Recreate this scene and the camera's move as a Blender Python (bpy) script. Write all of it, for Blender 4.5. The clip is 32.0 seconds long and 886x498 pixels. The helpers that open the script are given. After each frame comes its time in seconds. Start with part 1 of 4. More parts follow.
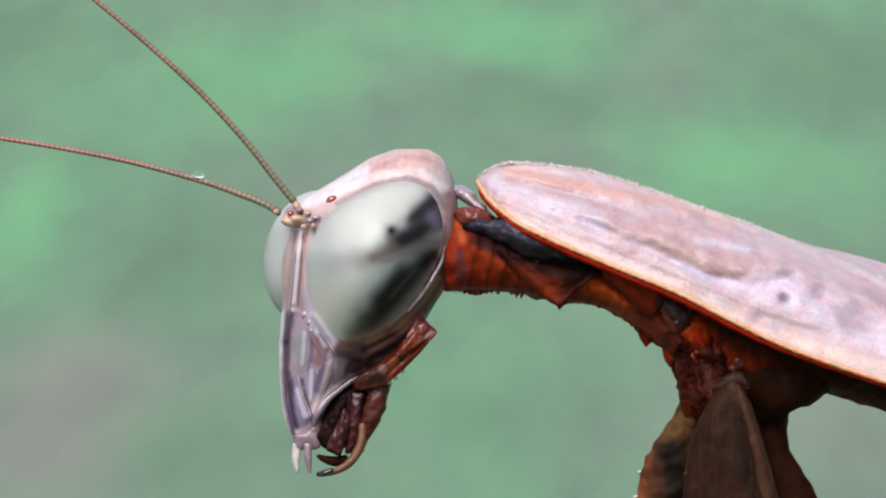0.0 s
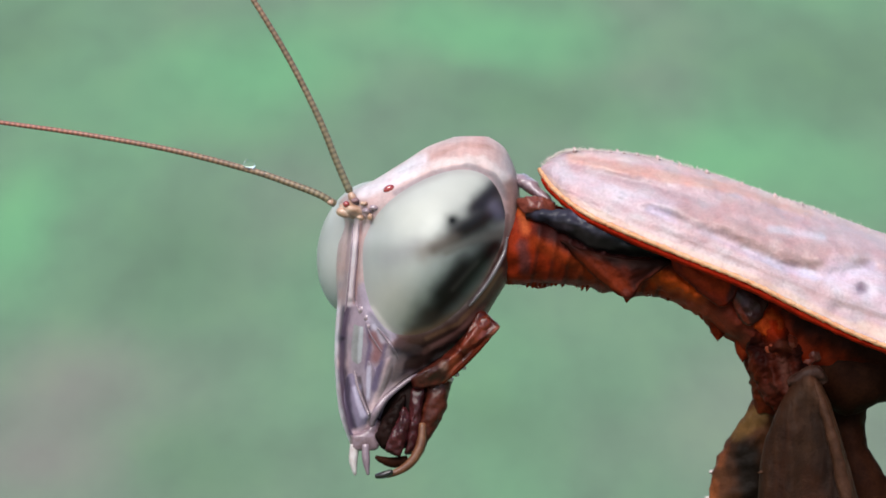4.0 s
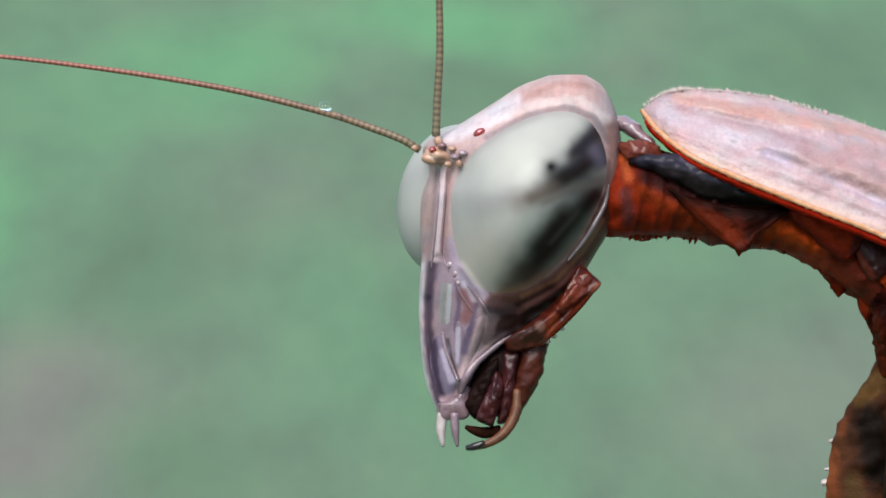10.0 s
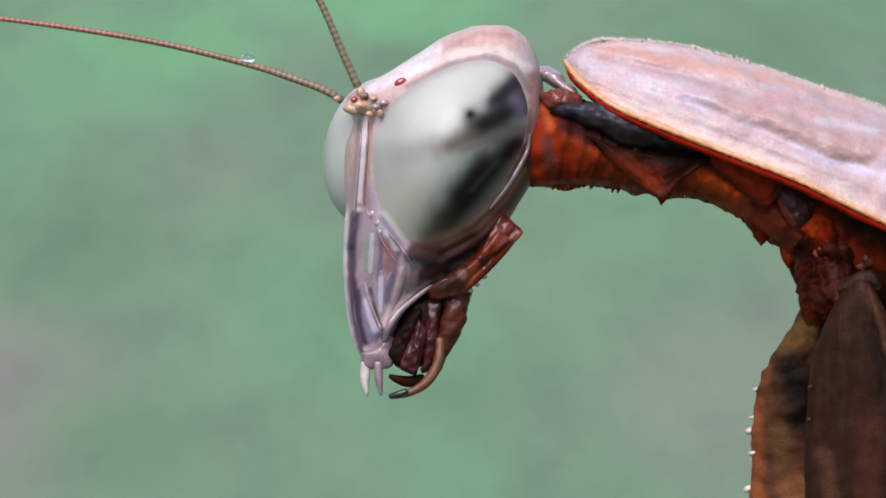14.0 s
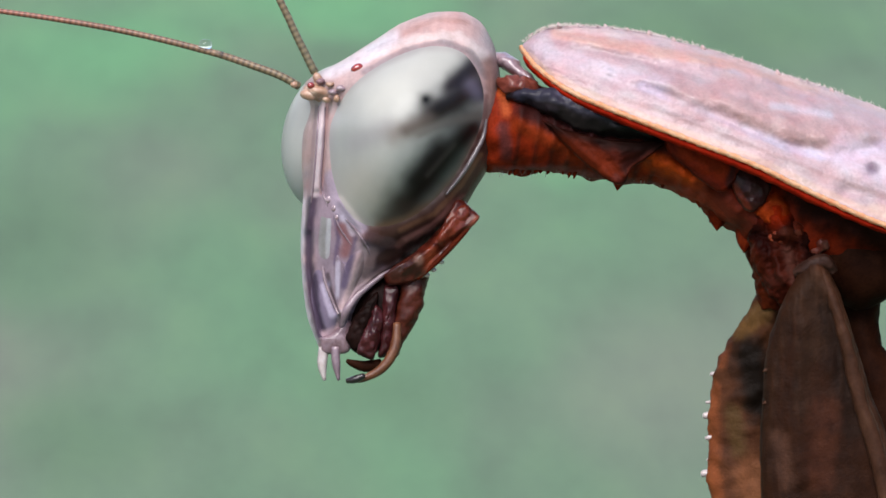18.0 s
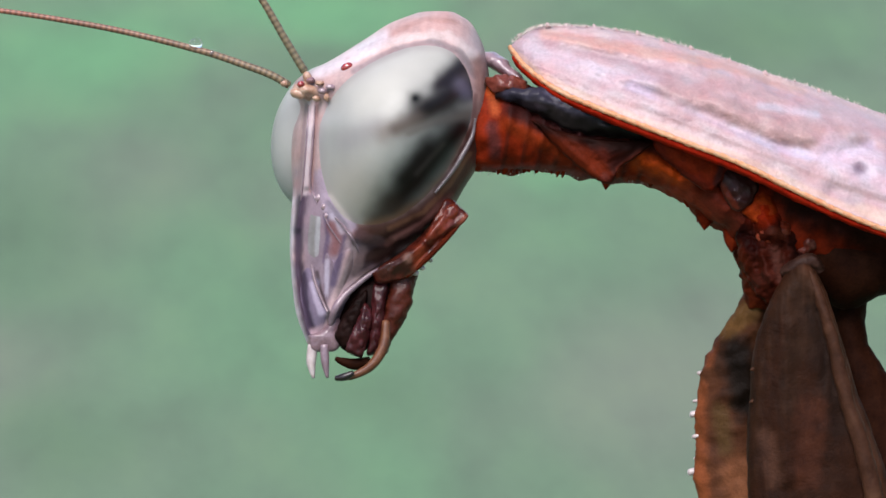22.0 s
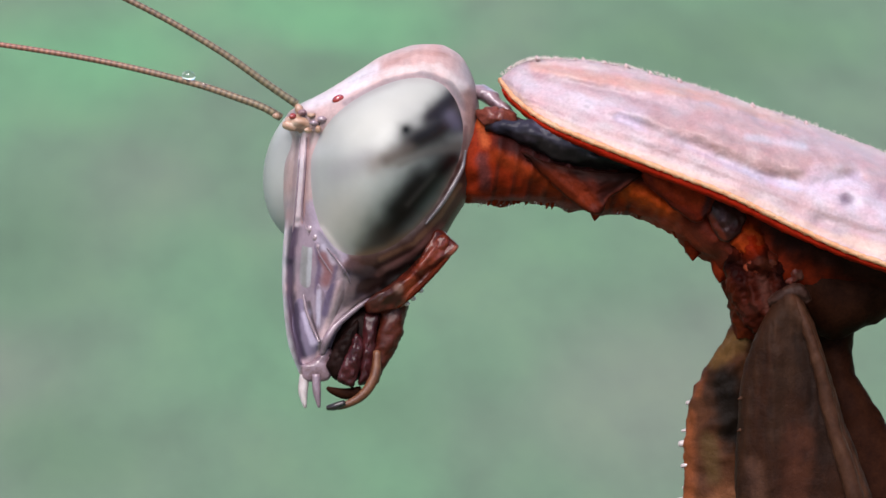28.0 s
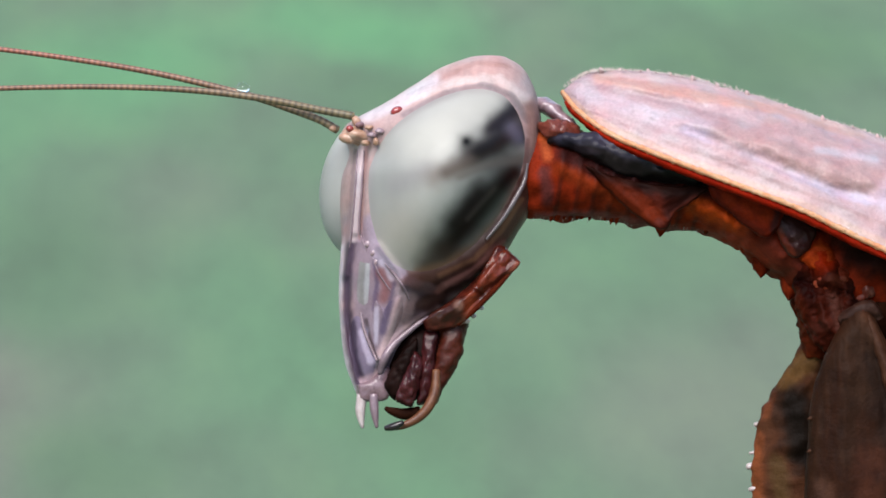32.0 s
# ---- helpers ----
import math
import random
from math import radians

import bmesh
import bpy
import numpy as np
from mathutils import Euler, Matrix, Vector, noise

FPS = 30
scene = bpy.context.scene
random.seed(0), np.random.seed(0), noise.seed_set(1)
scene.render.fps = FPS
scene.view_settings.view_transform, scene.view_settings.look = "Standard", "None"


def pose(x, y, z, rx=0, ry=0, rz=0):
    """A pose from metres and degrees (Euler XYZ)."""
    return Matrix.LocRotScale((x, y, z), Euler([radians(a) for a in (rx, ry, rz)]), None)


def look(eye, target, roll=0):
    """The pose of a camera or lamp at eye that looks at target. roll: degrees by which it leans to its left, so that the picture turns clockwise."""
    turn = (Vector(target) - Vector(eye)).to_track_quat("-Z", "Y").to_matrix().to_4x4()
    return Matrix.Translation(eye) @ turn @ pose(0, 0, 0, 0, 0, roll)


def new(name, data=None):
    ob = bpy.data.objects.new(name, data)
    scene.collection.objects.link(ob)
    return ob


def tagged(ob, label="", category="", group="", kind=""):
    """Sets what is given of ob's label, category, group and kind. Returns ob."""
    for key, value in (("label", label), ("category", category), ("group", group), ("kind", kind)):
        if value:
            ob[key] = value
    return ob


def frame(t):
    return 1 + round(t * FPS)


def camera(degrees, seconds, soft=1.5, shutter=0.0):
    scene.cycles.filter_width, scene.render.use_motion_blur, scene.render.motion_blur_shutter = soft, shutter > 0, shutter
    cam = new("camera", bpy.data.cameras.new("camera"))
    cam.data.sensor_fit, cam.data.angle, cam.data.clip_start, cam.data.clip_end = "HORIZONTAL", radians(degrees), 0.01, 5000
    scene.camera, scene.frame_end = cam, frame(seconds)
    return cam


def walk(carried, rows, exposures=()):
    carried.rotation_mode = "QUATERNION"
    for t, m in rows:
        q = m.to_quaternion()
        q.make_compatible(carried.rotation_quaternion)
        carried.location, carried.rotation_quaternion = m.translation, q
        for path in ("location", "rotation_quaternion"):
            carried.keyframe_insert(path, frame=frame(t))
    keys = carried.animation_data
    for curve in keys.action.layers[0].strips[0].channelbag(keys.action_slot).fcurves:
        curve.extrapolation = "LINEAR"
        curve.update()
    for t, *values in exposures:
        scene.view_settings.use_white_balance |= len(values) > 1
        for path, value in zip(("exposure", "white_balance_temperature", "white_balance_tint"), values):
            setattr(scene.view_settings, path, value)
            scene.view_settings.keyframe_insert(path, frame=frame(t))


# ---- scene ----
# ---- camera and its walk ----
LENS = 8.0                      # a long close-up lens
cam = camera(LENS, 32.0, soft=1.6)
cam.data.dof.use_dof = True
cam.data.dof.focus_distance = 0.1575
cam.data.dof.aperture_fstop = 600.0
CAMERA_PATH = [
    (0.0, 0.00000, -0.16999, 0.07613, 78.000, -0.001, 0.000),
    (0.5, -0.00012, -0.16984, 0.07644, 77.948, -0.019, -0.015),
    (1.0, -0.00067, -0.16929, 0.07564, 78.053, -0.032, -0.101),
    (1.5, -0.00165, -0.16797, 0.07493, 78.119, -0.114, -0.241),
    (2.0, -0.00165, -0.16673, 0.07458, 78.133, 0.075, -0.281),
    (2.5, -0.00180, -0.16574, 0.07452, 78.110, 0.170, -0.327),
    (3.0, -0.00240, -0.16461, 0.07409, 78.139, 0.200, -0.431),
    (3.5, -0.00272, -0.16380, 0.07406, 78.118, 0.285, -0.501),
    (5.5, -0.00478, -0.15808, 0.07263, 78.153, 0.295, -0.849),
    (6.0, -0.00543, -0.15668, 0.07156, 78.277, 0.268, -0.955),
    (6.5, -0.00597, -0.15504, 0.07076, 78.351, 0.265, -1.048),
    (7.0, -0.00587, -0.15495, 0.07159, 78.215, 0.545, -1.091),
    (7.5, -0.00673, -0.15414, 0.07126, 78.229, 0.403, -1.218),
    (8.0, -0.00708, -0.15332, 0.07018, 78.362, 0.291, -1.269),
    (8.5, -0.00701, -0.15250, 0.07002, 78.348, 0.223, -1.259),
    (9.0, -0.00730, -0.15146, 0.07039, 78.241, 0.452, -1.372),
    (9.5, -0.00682, -0.14974, 0.06929, 78.365, 0.407, -1.357),
    (10.0, -0.00789, -0.14892, 0.06930, 78.341, 0.416, -1.612),
    (10.5, -0.00720, -0.14910, 0.07042, 78.168, 0.519, -1.588),
    (11.0, -0.00734, -0.14868, 0.06961, 78.288, 0.574, -1.692),
    (11.5, -0.00798, -0.14828, 0.06903, 78.372, 0.623, -1.881),
    (12.0, -0.00800, -0.14847, 0.06850, 78.469, 0.548, -1.937),
    (12.5, -0.00790, -0.14868, 0.06827, 78.469, 0.542, -1.982),
    (13.0, -0.00767, -0.14904, 0.06774, 78.519, 0.587, -2.015),
    (13.5, -0.00752, -0.14923, 0.06803, 78.434, 0.571, -2.052),
    (14.0, -0.00716, -0.14893, 0.06790, 78.398, 0.634, -2.070),
    (14.5, -0.00721, -0.14932, 0.06769, 78.441, 0.605, -2.139),
    (16.5, -0.00763, -0.14908, 0.06769, 78.410, 0.682, -2.505),
    (17.0, -0.00766, -0.14910, 0.06755, 78.429, 0.671, -2.576),
    (17.5, -0.00760, -0.14947, 0.06742, 78.464, 0.570, -2.579),
    (18.0, -0.00760, -0.14917, 0.06744, 78.449, 0.634, -2.628),
    (18.5, -0.00780, -0.14919, 0.06736, 78.464, 0.547, -2.680),
    (19.0, -0.00769, -0.14949, 0.06734, 78.478, 0.512, -2.687),
    (19.5, -0.00769, -0.14981, 0.06733, 78.488, 0.543, -2.725),
    (20.0, -0.00766, -0.14992, 0.06732, 78.491, 0.581, -2.763),
    (20.5, -0.00783, -0.14994, 0.06767, 78.445, 0.416, -2.764),
    (21.0, -0.00767, -0.15018, 0.06746, 78.491, 0.461, -2.748),
    (21.5, -0.00772, -0.15024, 0.06745, 78.501, 0.407, -2.748),
    (22.0, -0.00788, -0.14979, 0.06739, 78.501, 0.431, -2.786),
    (22.5, -0.00806, -0.14950, 0.06761, 78.464, 0.363, -2.808),
    (23.0, -0.00787, -0.14927, 0.06786, 78.420, 0.401, -2.789),
    (23.5, -0.00808, -0.14917, 0.06803, 78.396, 0.375, -2.823),
    (24.0, -0.00764, -0.14938, 0.06808, 78.396, 0.474, -2.771),
    (24.5, -0.00751, -0.14981, 0.06826, 78.388, 0.456, -2.749),
    (26.5, -0.00787, -0.15059, 0.06837, 78.418, 0.402, -2.810),
    (27.0, -0.00749, -0.15078, 0.06838, 78.426, 0.502, -2.770),
    (27.5, -0.00733, -0.15069, 0.06856, 78.405, 0.520, -2.721),
    (28.0, -0.00744, -0.15053, 0.06852, 78.421, 0.482, -2.707),
    (28.5, -0.00751, -0.15065, 0.06859, 78.430, 0.404, -2.675),
    (29.0, -0.00798, -0.15008, 0.06909, 78.345, 0.329, -2.717),
    (29.5, -0.00805, -0.14912, 0.06914, 78.322, 0.353, -2.695),
    (30.0, -0.00821, -0.14841, 0.06894, 78.350, 0.309, -2.672),
    (30.5, -0.00839, -0.14777, 0.06888, 78.354, 0.339, -2.668),
    (31.0, -0.00843, -0.14675, 0.06849, 78.401, 0.373, -2.643),
    (31.5, -0.00825, -0.14630, 0.06803, 78.477, 0.467, -2.588),
    (32.0, -0.00830, -0.14572, 0.06761, 78.544, 0.493, -2.561),
]
SWAY = [
    (0.0, 0.001, 0.000, 0.001),
    (0.5, 0.225, 0.026, 0.125),
    (1.0, 0.157, -0.014, -0.064),
    (1.5, 0.154, -0.014, -0.063),
    (2.0, -0.100, -0.088, -0.416),
    (2.5, -0.171, -0.110, -0.518),
    (3.0, -0.118, -0.112, -0.528),
    (3.5, -0.239, -0.073, -0.346),
    (5.5, -0.518, -0.015, -0.083),
    (6.0, -0.523, 0.046, 0.204),
    (6.5, -0.347, 0.043, 0.202),
    (7.0, -0.465, -0.156, -0.734),
    (7.5, -0.165, -0.233, -1.098),
    (8.0, 0.189, -0.274, -1.292),
    (8.5, -0.041, -0.280, -1.318),
    (9.0, -0.536, -0.207, -0.975),
    (9.5, -0.266, -0.022, -0.097),
    (10.0, 0.192, -0.101, -0.453),
    (10.5, 0.335, -0.263, -1.234),
    (11.0, -0.069, -0.328, -1.545),
    (11.5, -0.396, -0.328, -1.545),
    (12.0, -0.428, -0.371, -1.748),
    (12.5, -0.439, -0.363, -1.708),
    (13.0, -0.467, -0.369, -1.734),
    (13.5, -0.465, -0.367, -1.728),
    (14.0, -0.563, -0.383, -1.801),
    (14.5, -0.621, -0.388, -1.825),
    (16.5, -0.812, -0.453, -2.134),
    (17.0, -0.988, -0.459, -2.165),
    (17.5, -0.774, -0.461, -2.172),
    (18.0, -0.881, -0.527, -2.480),
    (18.5, -0.877, -0.525, -2.472),
    (19.0, -0.791, -0.521, -2.453),
    (19.5, -0.692, -0.520, -2.447),
    (20.0, -0.752, -0.532, -2.502),
    (20.5, -0.841, -0.519, -2.445),
    (21.0, -0.728, -0.554, -2.606),
    (21.5, -0.832, -0.540, -2.541),
    (22.0, -0.995, -0.519, -2.447),
    (22.5, -1.125, -0.531, -2.501),
    (23.0, -1.312, -0.494, -2.334),
    (23.5, -1.120, -0.501, -2.364),
    (24.0, -1.358, -0.474, -2.246),
    (24.5, -1.507, -0.481, -2.275),
    (26.5, -1.472, -0.536, -2.526),
    (27.0, -1.627, -0.533, -2.509),
    (27.5, -1.907, -0.538, -2.528),
    (28.0, -1.767, -0.497, -2.349),
    (28.5, -1.620, -0.452, -2.145),
    (29.0, -1.641, -0.469, -2.223),
    (29.5, -1.573, -0.494, -2.333),
    (30.0, -1.602, -0.530, -2.493),
    (30.5, -1.798, -0.508, -2.396),
    (31.0, -2.215, -0.527, -2.476),
    (31.5, -2.472, -0.538, -2.520),
    (32.0, -2.606, -0.567, -2.640),
]

EXPOSURES = [(0.0, 1.27, 6500, 6), (3.0, 1.24, 6500, 5), (6.0, 1.17, 6500, 3), (10.0, 1.12, 6500, 4), (11.0, 1.15, 6500, 4), (13.0, 1.17, 6500, 8), (17.0, 1.18, 6500, 9), (22.0, 1.19, 6500, 12), (27.0, 1.22, 6500, 13), (30.0, 1.21, 6500, 10), (32.0, 1.2, 6500, 8)]
walk(cam, [(t, pose(x, y, z, rx, ry, rz)) for t, x, y, z, rx, ry, rz in CAMERA_PATH], EXPOSURES)

# ---- world, sun ----
SUN_UP, SUN_ROUND = 57.0, 200.0     # degrees: height, and direction round from north
world = bpy.data.worlds.new("sky")
scene.world = world
world.use_nodes = True
wt = world.node_tree
sky = wt.nodes.new("ShaderNodeTexSky")
sky.sky_type, sky.sun_disc = "NISHITA", False
sky.sun_elevation, sky.sun_rotation = radians(SUN_UP), radians(SUN_ROUND)
wt.links.new(sky.outputs[0], wt.nodes["Background"].inputs[0])
wt.nodes["Background"].inputs[1].default_value = 0.11
sun = new("sun", bpy.data.lights.new("sun", "SUN"))
sun.data.energy, sun.data.angle, sun.data.color = 3.0, radians(50), (1.0, 0.95, 0.93)
az = radians(SUN_ROUND)
sun.matrix_basis = look((math.sin(az) * 5, math.cos(az) * 5, 5 * math.tan(radians(SUN_UP))), (0, 0, 0))

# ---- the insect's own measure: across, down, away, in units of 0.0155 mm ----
UNIT, TIP, HIGH = 1.55e-5, 12.0, 0.040
FRAME = pose(0, 0, HIGH, -TIP)
BASE = Vector((0.017298, -0.007551, 0.0))


def place(p):
    """A point of the insect's own measure, in the world."""
    return FRAME @ Vector(((p[0] - 784) * UNIT, p[2] * UNIT, (441 - p[1]) * UNIT))


# ---- materials ----
def material(name):
    m = bpy.data.materials.new(name)
    m.use_nodes = True
    nt = m.node_tree
    return m, nt, nt.nodes["Principled BSDF"]


def node(nt, kind, **values):
    n = nt.nodes.new(kind)
    for key, value in values.items():
        n.inputs[key.replace("_", " ")].default_value = value
    return n


def noise_tex(nt, coords, scale, detail=4.0, rough=0.55, stretch=None):
    n = node(nt, "ShaderNodeTexNoise", Scale=scale, Detail=detail, Roughness=rough)
    if stretch:
        mp = nt.nodes.new("ShaderNodeMapping")
        mp.inputs["Scale"].default_value = stretch
        nt.links.new(coords, mp.inputs[0])
        coords = mp.outputs[0]
    nt.links.new(coords, n.inputs["Vector"])
    return n.outputs["Fac"]


def ramp(nt, fac, stops):
    r = nt.nodes.new("ShaderNodeValToRGB")
    while len(r.color_ramp.elements) < len(stops):
        r.color_ramp.elements.new(0.5)
    for e, (at, colour) in zip(r.color_ramp.elements, stops):
        e.position, e.color = at, (*colour, 1)
    nt.links.new(fac, r.inputs[0])
    return r.outputs[0]


def mix(nt, fac, a, b, blend="MIX"):
    n = nt.nodes.new("ShaderNodeMix")
    n.data_type, n.blend_type = "RGBA", blend
    for socket, value in ((n.inputs[0], fac), (n.inputs[6], a), (n.inputs[7], b)):
        if isinstance(value, (int, float)):
            socket.default_value = value
        elif isinstance(value, tuple):
            socket.default_value = (*value, 1)
        else:
            nt.links.new(value, socket)
    return n.outputs[2]


def bump(nt, bsdf, fac, strength, distance):
    b = node(nt, "ShaderNodeBump", Strength=strength, Distance=distance)
    nt.links.new(fac, b.inputs["Height"])
    nt.links.new(b.outputs[0], bsdf.inputs["Normal"])


def shell(name, low, mid, high, scale=2600.0, rough=0.4, grain=0.25, glow=0.0, stretch=None, coat=0.0, gloss=0.4):
    """Horny insect skin: three tones in patches and a fine grain; glow lets light through."""
    m, nt, bsdf = material(name)
    co = nt.nodes.new("ShaderNodeTexCoord").outputs["Object"]
    big = noise_tex(nt, co, scale, 5.0, 0.6, stretch)
    fine = noise_tex(nt, co, scale * 9, 3.0, 0.6)
    colour = ramp(nt, big, [(0.3, low), (0.5, mid), (0.7, high)])
    colour = mix(nt, 0.35, colour, ramp(nt, fine, [(0.3, low), (0.7, high)]))
    nt.links.new(colour, bsdf.inputs["Base Color"])
    bsdf.inputs["Roughness"].default_value = rough
    bsdf.inputs["Specular IOR Level"].default_value = gloss
    bsdf.inputs["Coat Weight"].default_value = coat
    bsdf.inputs["Coat Roughness"].default_value = 0.2
    bump(nt, bsdf, fine, grain, 0.00004)
    if glow:
        thin = nt.nodes.new("ShaderNodeBsdfTranslucent")
        nt.links.new(colour, thin.inputs[0])
        both = nt.nodes.new("ShaderNodeMixShader")
        both.inputs[0].default_value = glow
        nt.links.new(bsdf.outputs[0], both.inputs[1])
        nt.links.new(thin.outputs[0], both.inputs[2])
        nt.links.new(both.outputs[0], nt.nodes["Material Output"].inputs[0])
    return m, nt, bsdf, colour


CROWN = shell("crown_skin", (0.22, 0.13, 0.12), (0.32, 0.21, 0.20), (0.42, 0.31, 0.30), 1300, 0.4, 0.15, coat=0.1)[0]
PALE = shell("pale_ridge", (0.26, 0.20, 0.18), (0.38, 0.31, 0.28), (0.50, 0.43, 0.38), 2500, 0.3, 0.1, coat=0.3)[0]
RED = shell("red_brown_skin", (0.03, 0.003, 0.001), (0.11, 0.010, 0.003), (0.24, 0.028, 0.007), 1800, 0.4, 0.3, glow=0.25, gloss=0.02)[0]
AMBER = shell("amber_skin", (0.12, 0.010, 0.002), (0.27, 0.025, 0.004), (0.40, 0.055, 0.008), 2600, 0.4, 0.2, glow=0.3, gloss=0.02)[0]
LINING = shell("red_lining", (0.13, 0.004, 0.001), (0.24, 0.008, 0.002), (0.36, 0.020, 0.005), 2500, 0.6, 0.2, glow=0.3, gloss=0.03)[0]
DARK = shell("dark_brown_skin", (0.006, 0.0016, 0.0008), (0.014, 0.0040, 0.0018), (0.028, 0.0090, 0.0042), 1500, 0.6, 0.35, gloss=0.02)[0]
SHINY = shell("dark_shiny_skin", (0.002, 0.0008, 0.0006), (0.0045, 0.0018, 0.0014), (0.014, 0.006, 0.005), 1400, 0.4, 0.15, gloss=0.02)[0]
BROWN = shell("brown_leg_skin", (0.02, 0.009, 0.005), (0.055, 0.026, 0.016), (0.10, 0.052, 0.034), 1000, 0.55, 0.35, stretch=(2, 2, 0.6), gloss=0.2)[0]
LEG_RIDGE = shell("leg_ridge_skin", (0.016, 0.0055, 0.0028), (0.032, 0.012, 0.0066), (0.056, 0.025, 0.013), 1600, 0.55, 0.3, gloss=0.06)[0]
TAN = shell("tan_skin", (0.04, 0.009, 0.003), (0.095, 0.029, 0.010), (0.18, 0.075, 0.034), 2500, 0.4, 0.2, glow=0.2)[0]
SOCKET = shell("pale_orange_skin", (0.14, 0.055, 0.03), (0.30, 0.155, 0.085), (0.44, 0.33, 0.27), 5000, 0.35, 0.2, coat=0.3)[0]
BLACK = shell("black_claw", (0.004, 0.003, 0.003), (0.010, 0.006, 0.006), (0.02, 0.012, 0.01), 3000, 0.25, 0.1)[0]
MAUVE = shell("mauve_skin", (0.07, 0.03, 0.035), (0.16, 0.08, 0.085), (0.26, 0.15, 0.15), 2200, 0.35, 0.2)[0]
MAROON = shell("maroon_skin", (0.012, 0.002, 0.001), (0.045, 0.006, 0.002), (0.11, 0.017, 0.005), 2000, 0.45, 0.2, glow=0.15, gloss=0.02)[0]
RIM = shell("orange_rim", (0.60, 0.19, 0.07), (0.62, 0.34, 0.18), (0.62, 0.46, 0.31), 5000, 0.5, 0.2, glow=0.4, gloss=0.15)[0]
LABIUM = shell("labium_skin", (0.012, 0.0022, 0.0012), (0.036, 0.0062, 0.003), (0.08, 0.018, 0.010), 2000, 0.4, 0.25, coat=0.1, gloss=0.1)[0]
OCELLUS = shell("ocellus_red", (0.10, 0.006, 0.006), (0.20, 0.014, 0.012), (0.32, 0.04, 0.03), 6000, 0.2, 0.05, coat=0.8, gloss=0.5)[0]
INNER = shell("inner_jaw_skin", (0.006, 0.0012, 0.0012), (0.022, 0.0035, 0.004), (0.06, 0.012, 0.013), 1600, 0.4, 0.2, coat=0.25, gloss=0.06)[0]
JAW = shell("jaw_skin", (0.014, 0.002, 0.001), (0.075, 0.009, 0.004), (0.20, 0.034, 0.013), 1600, 0.35, 0.25, gloss=0.1, coat=0.35)[0]
LIP = shell("lip_skin", (0.12, 0.075, 0.082), (0.19, 0.125, 0.138), (0.29, 0.21, 0.23), 2500, 0.3, 0.1, coat=0.7)[0]
EDGE = shell("cheek_edge_skin", (0.07, 0.045, 0.055), (0.135, 0.088, 0.105), (0.22, 0.15, 0.17), 2500, 0.35, 0.1, coat=0.3)[0]
GLINT = shell("eye_glint_skin", (0.05, 0.034, 0.034), (0.09, 0.065, 0.067), (0.14, 0.105, 0.11), 2500, 0.3, 0.1, coat=0.6)[0]
LIP_SKIN = shell("upper_lip_skin", (0.05, 0.022, 0.027), (0.115, 0.066, 0.076), (0.19, 0.125, 0.14), 3200, 0.35, 0.15, coat=0.35)[0]
ROOT_SKIN = shell("thigh_root_skin", (0.008, 0.003, 0.002), (0.018, 0.007, 0.0045), (0.036, 0.015, 0.010), 2200, 0.5, 0.3, gloss=0.08)[0]
NECK = shell("neck_fold_skin", (0.03, 0.006, 0.004), (0.085, 0.016, 0.009), (0.16, 0.045, 0.03), 1800, 0.4, 0.2, coat=0.4, gloss=0.1)[0]
WHITE = shell("white_tip", (0.20, 0.15, 0.14), (0.31, 0.25, 0.24), (0.43, 0.38, 0.37), 4000, 0.35, 0.1)[0]


def painted(name, scale=1500, rough_=0.4, grain=0.2, glow=0.0, coat=0.0, gloss=0.4, vary=0.5, speck=0.5):
    """Skin that takes its colouring from the part's tone, with mottling and grain."""
    m, nt, bsdf = material(name)
    co = nt.nodes.new("ShaderNodeTexCoord").outputs["Object"]
    at = nt.nodes.new("ShaderNodeAttribute")
    at.attribute_name = "tone"
    big = noise_tex(nt, co, scale, 6.0, 0.65)
    fine = noise_tex(nt, co, scale * 9, 3.0, 0.6)
    lo, hi = 1 - vary, 1 + vary * 0.8
    colour = mix(nt, 1.0, at.outputs["Color"], ramp(nt, big, [(0.3, (lo, lo * 0.96, lo * 0.96)), (0.5, (1, 1, 1)), (0.72, (hi, hi, hi))]), "MULTIPLY")
    colour = mix(nt, speck, colour, mix(nt, 1.0, colour, ramp(nt, fine, [(0.3, (0.6, 0.58, 0.58)), (0.7, (1.3, 1.3, 1.3))]), "MULTIPLY"))
    nt.links.new(colour, bsdf.inputs["Base Color"])
    for key, value in (("Roughness", rough_), ("Specular IOR Level", gloss), ("Coat Weight", coat), ("Coat Roughness", 0.09)):
        bsdf.inputs[key].default_value = value
    bump(nt, bsdf, fine, grain, 0.00005)
    if glow:
        thin = nt.nodes.new("ShaderNodeBsdfTranslucent")
        nt.links.new(colour, thin.inputs[0])
        both = nt.nodes.new("ShaderNodeMixShader")
        both.inputs[0].default_value = glow
        nt.links.new(bsdf.outputs[0], both.inputs[1])
        nt.links.new(thin.outputs[0], both.inputs[2])
        nt.links.new(both.outputs[0], nt.nodes["Material Output"].inputs[0])
    return m


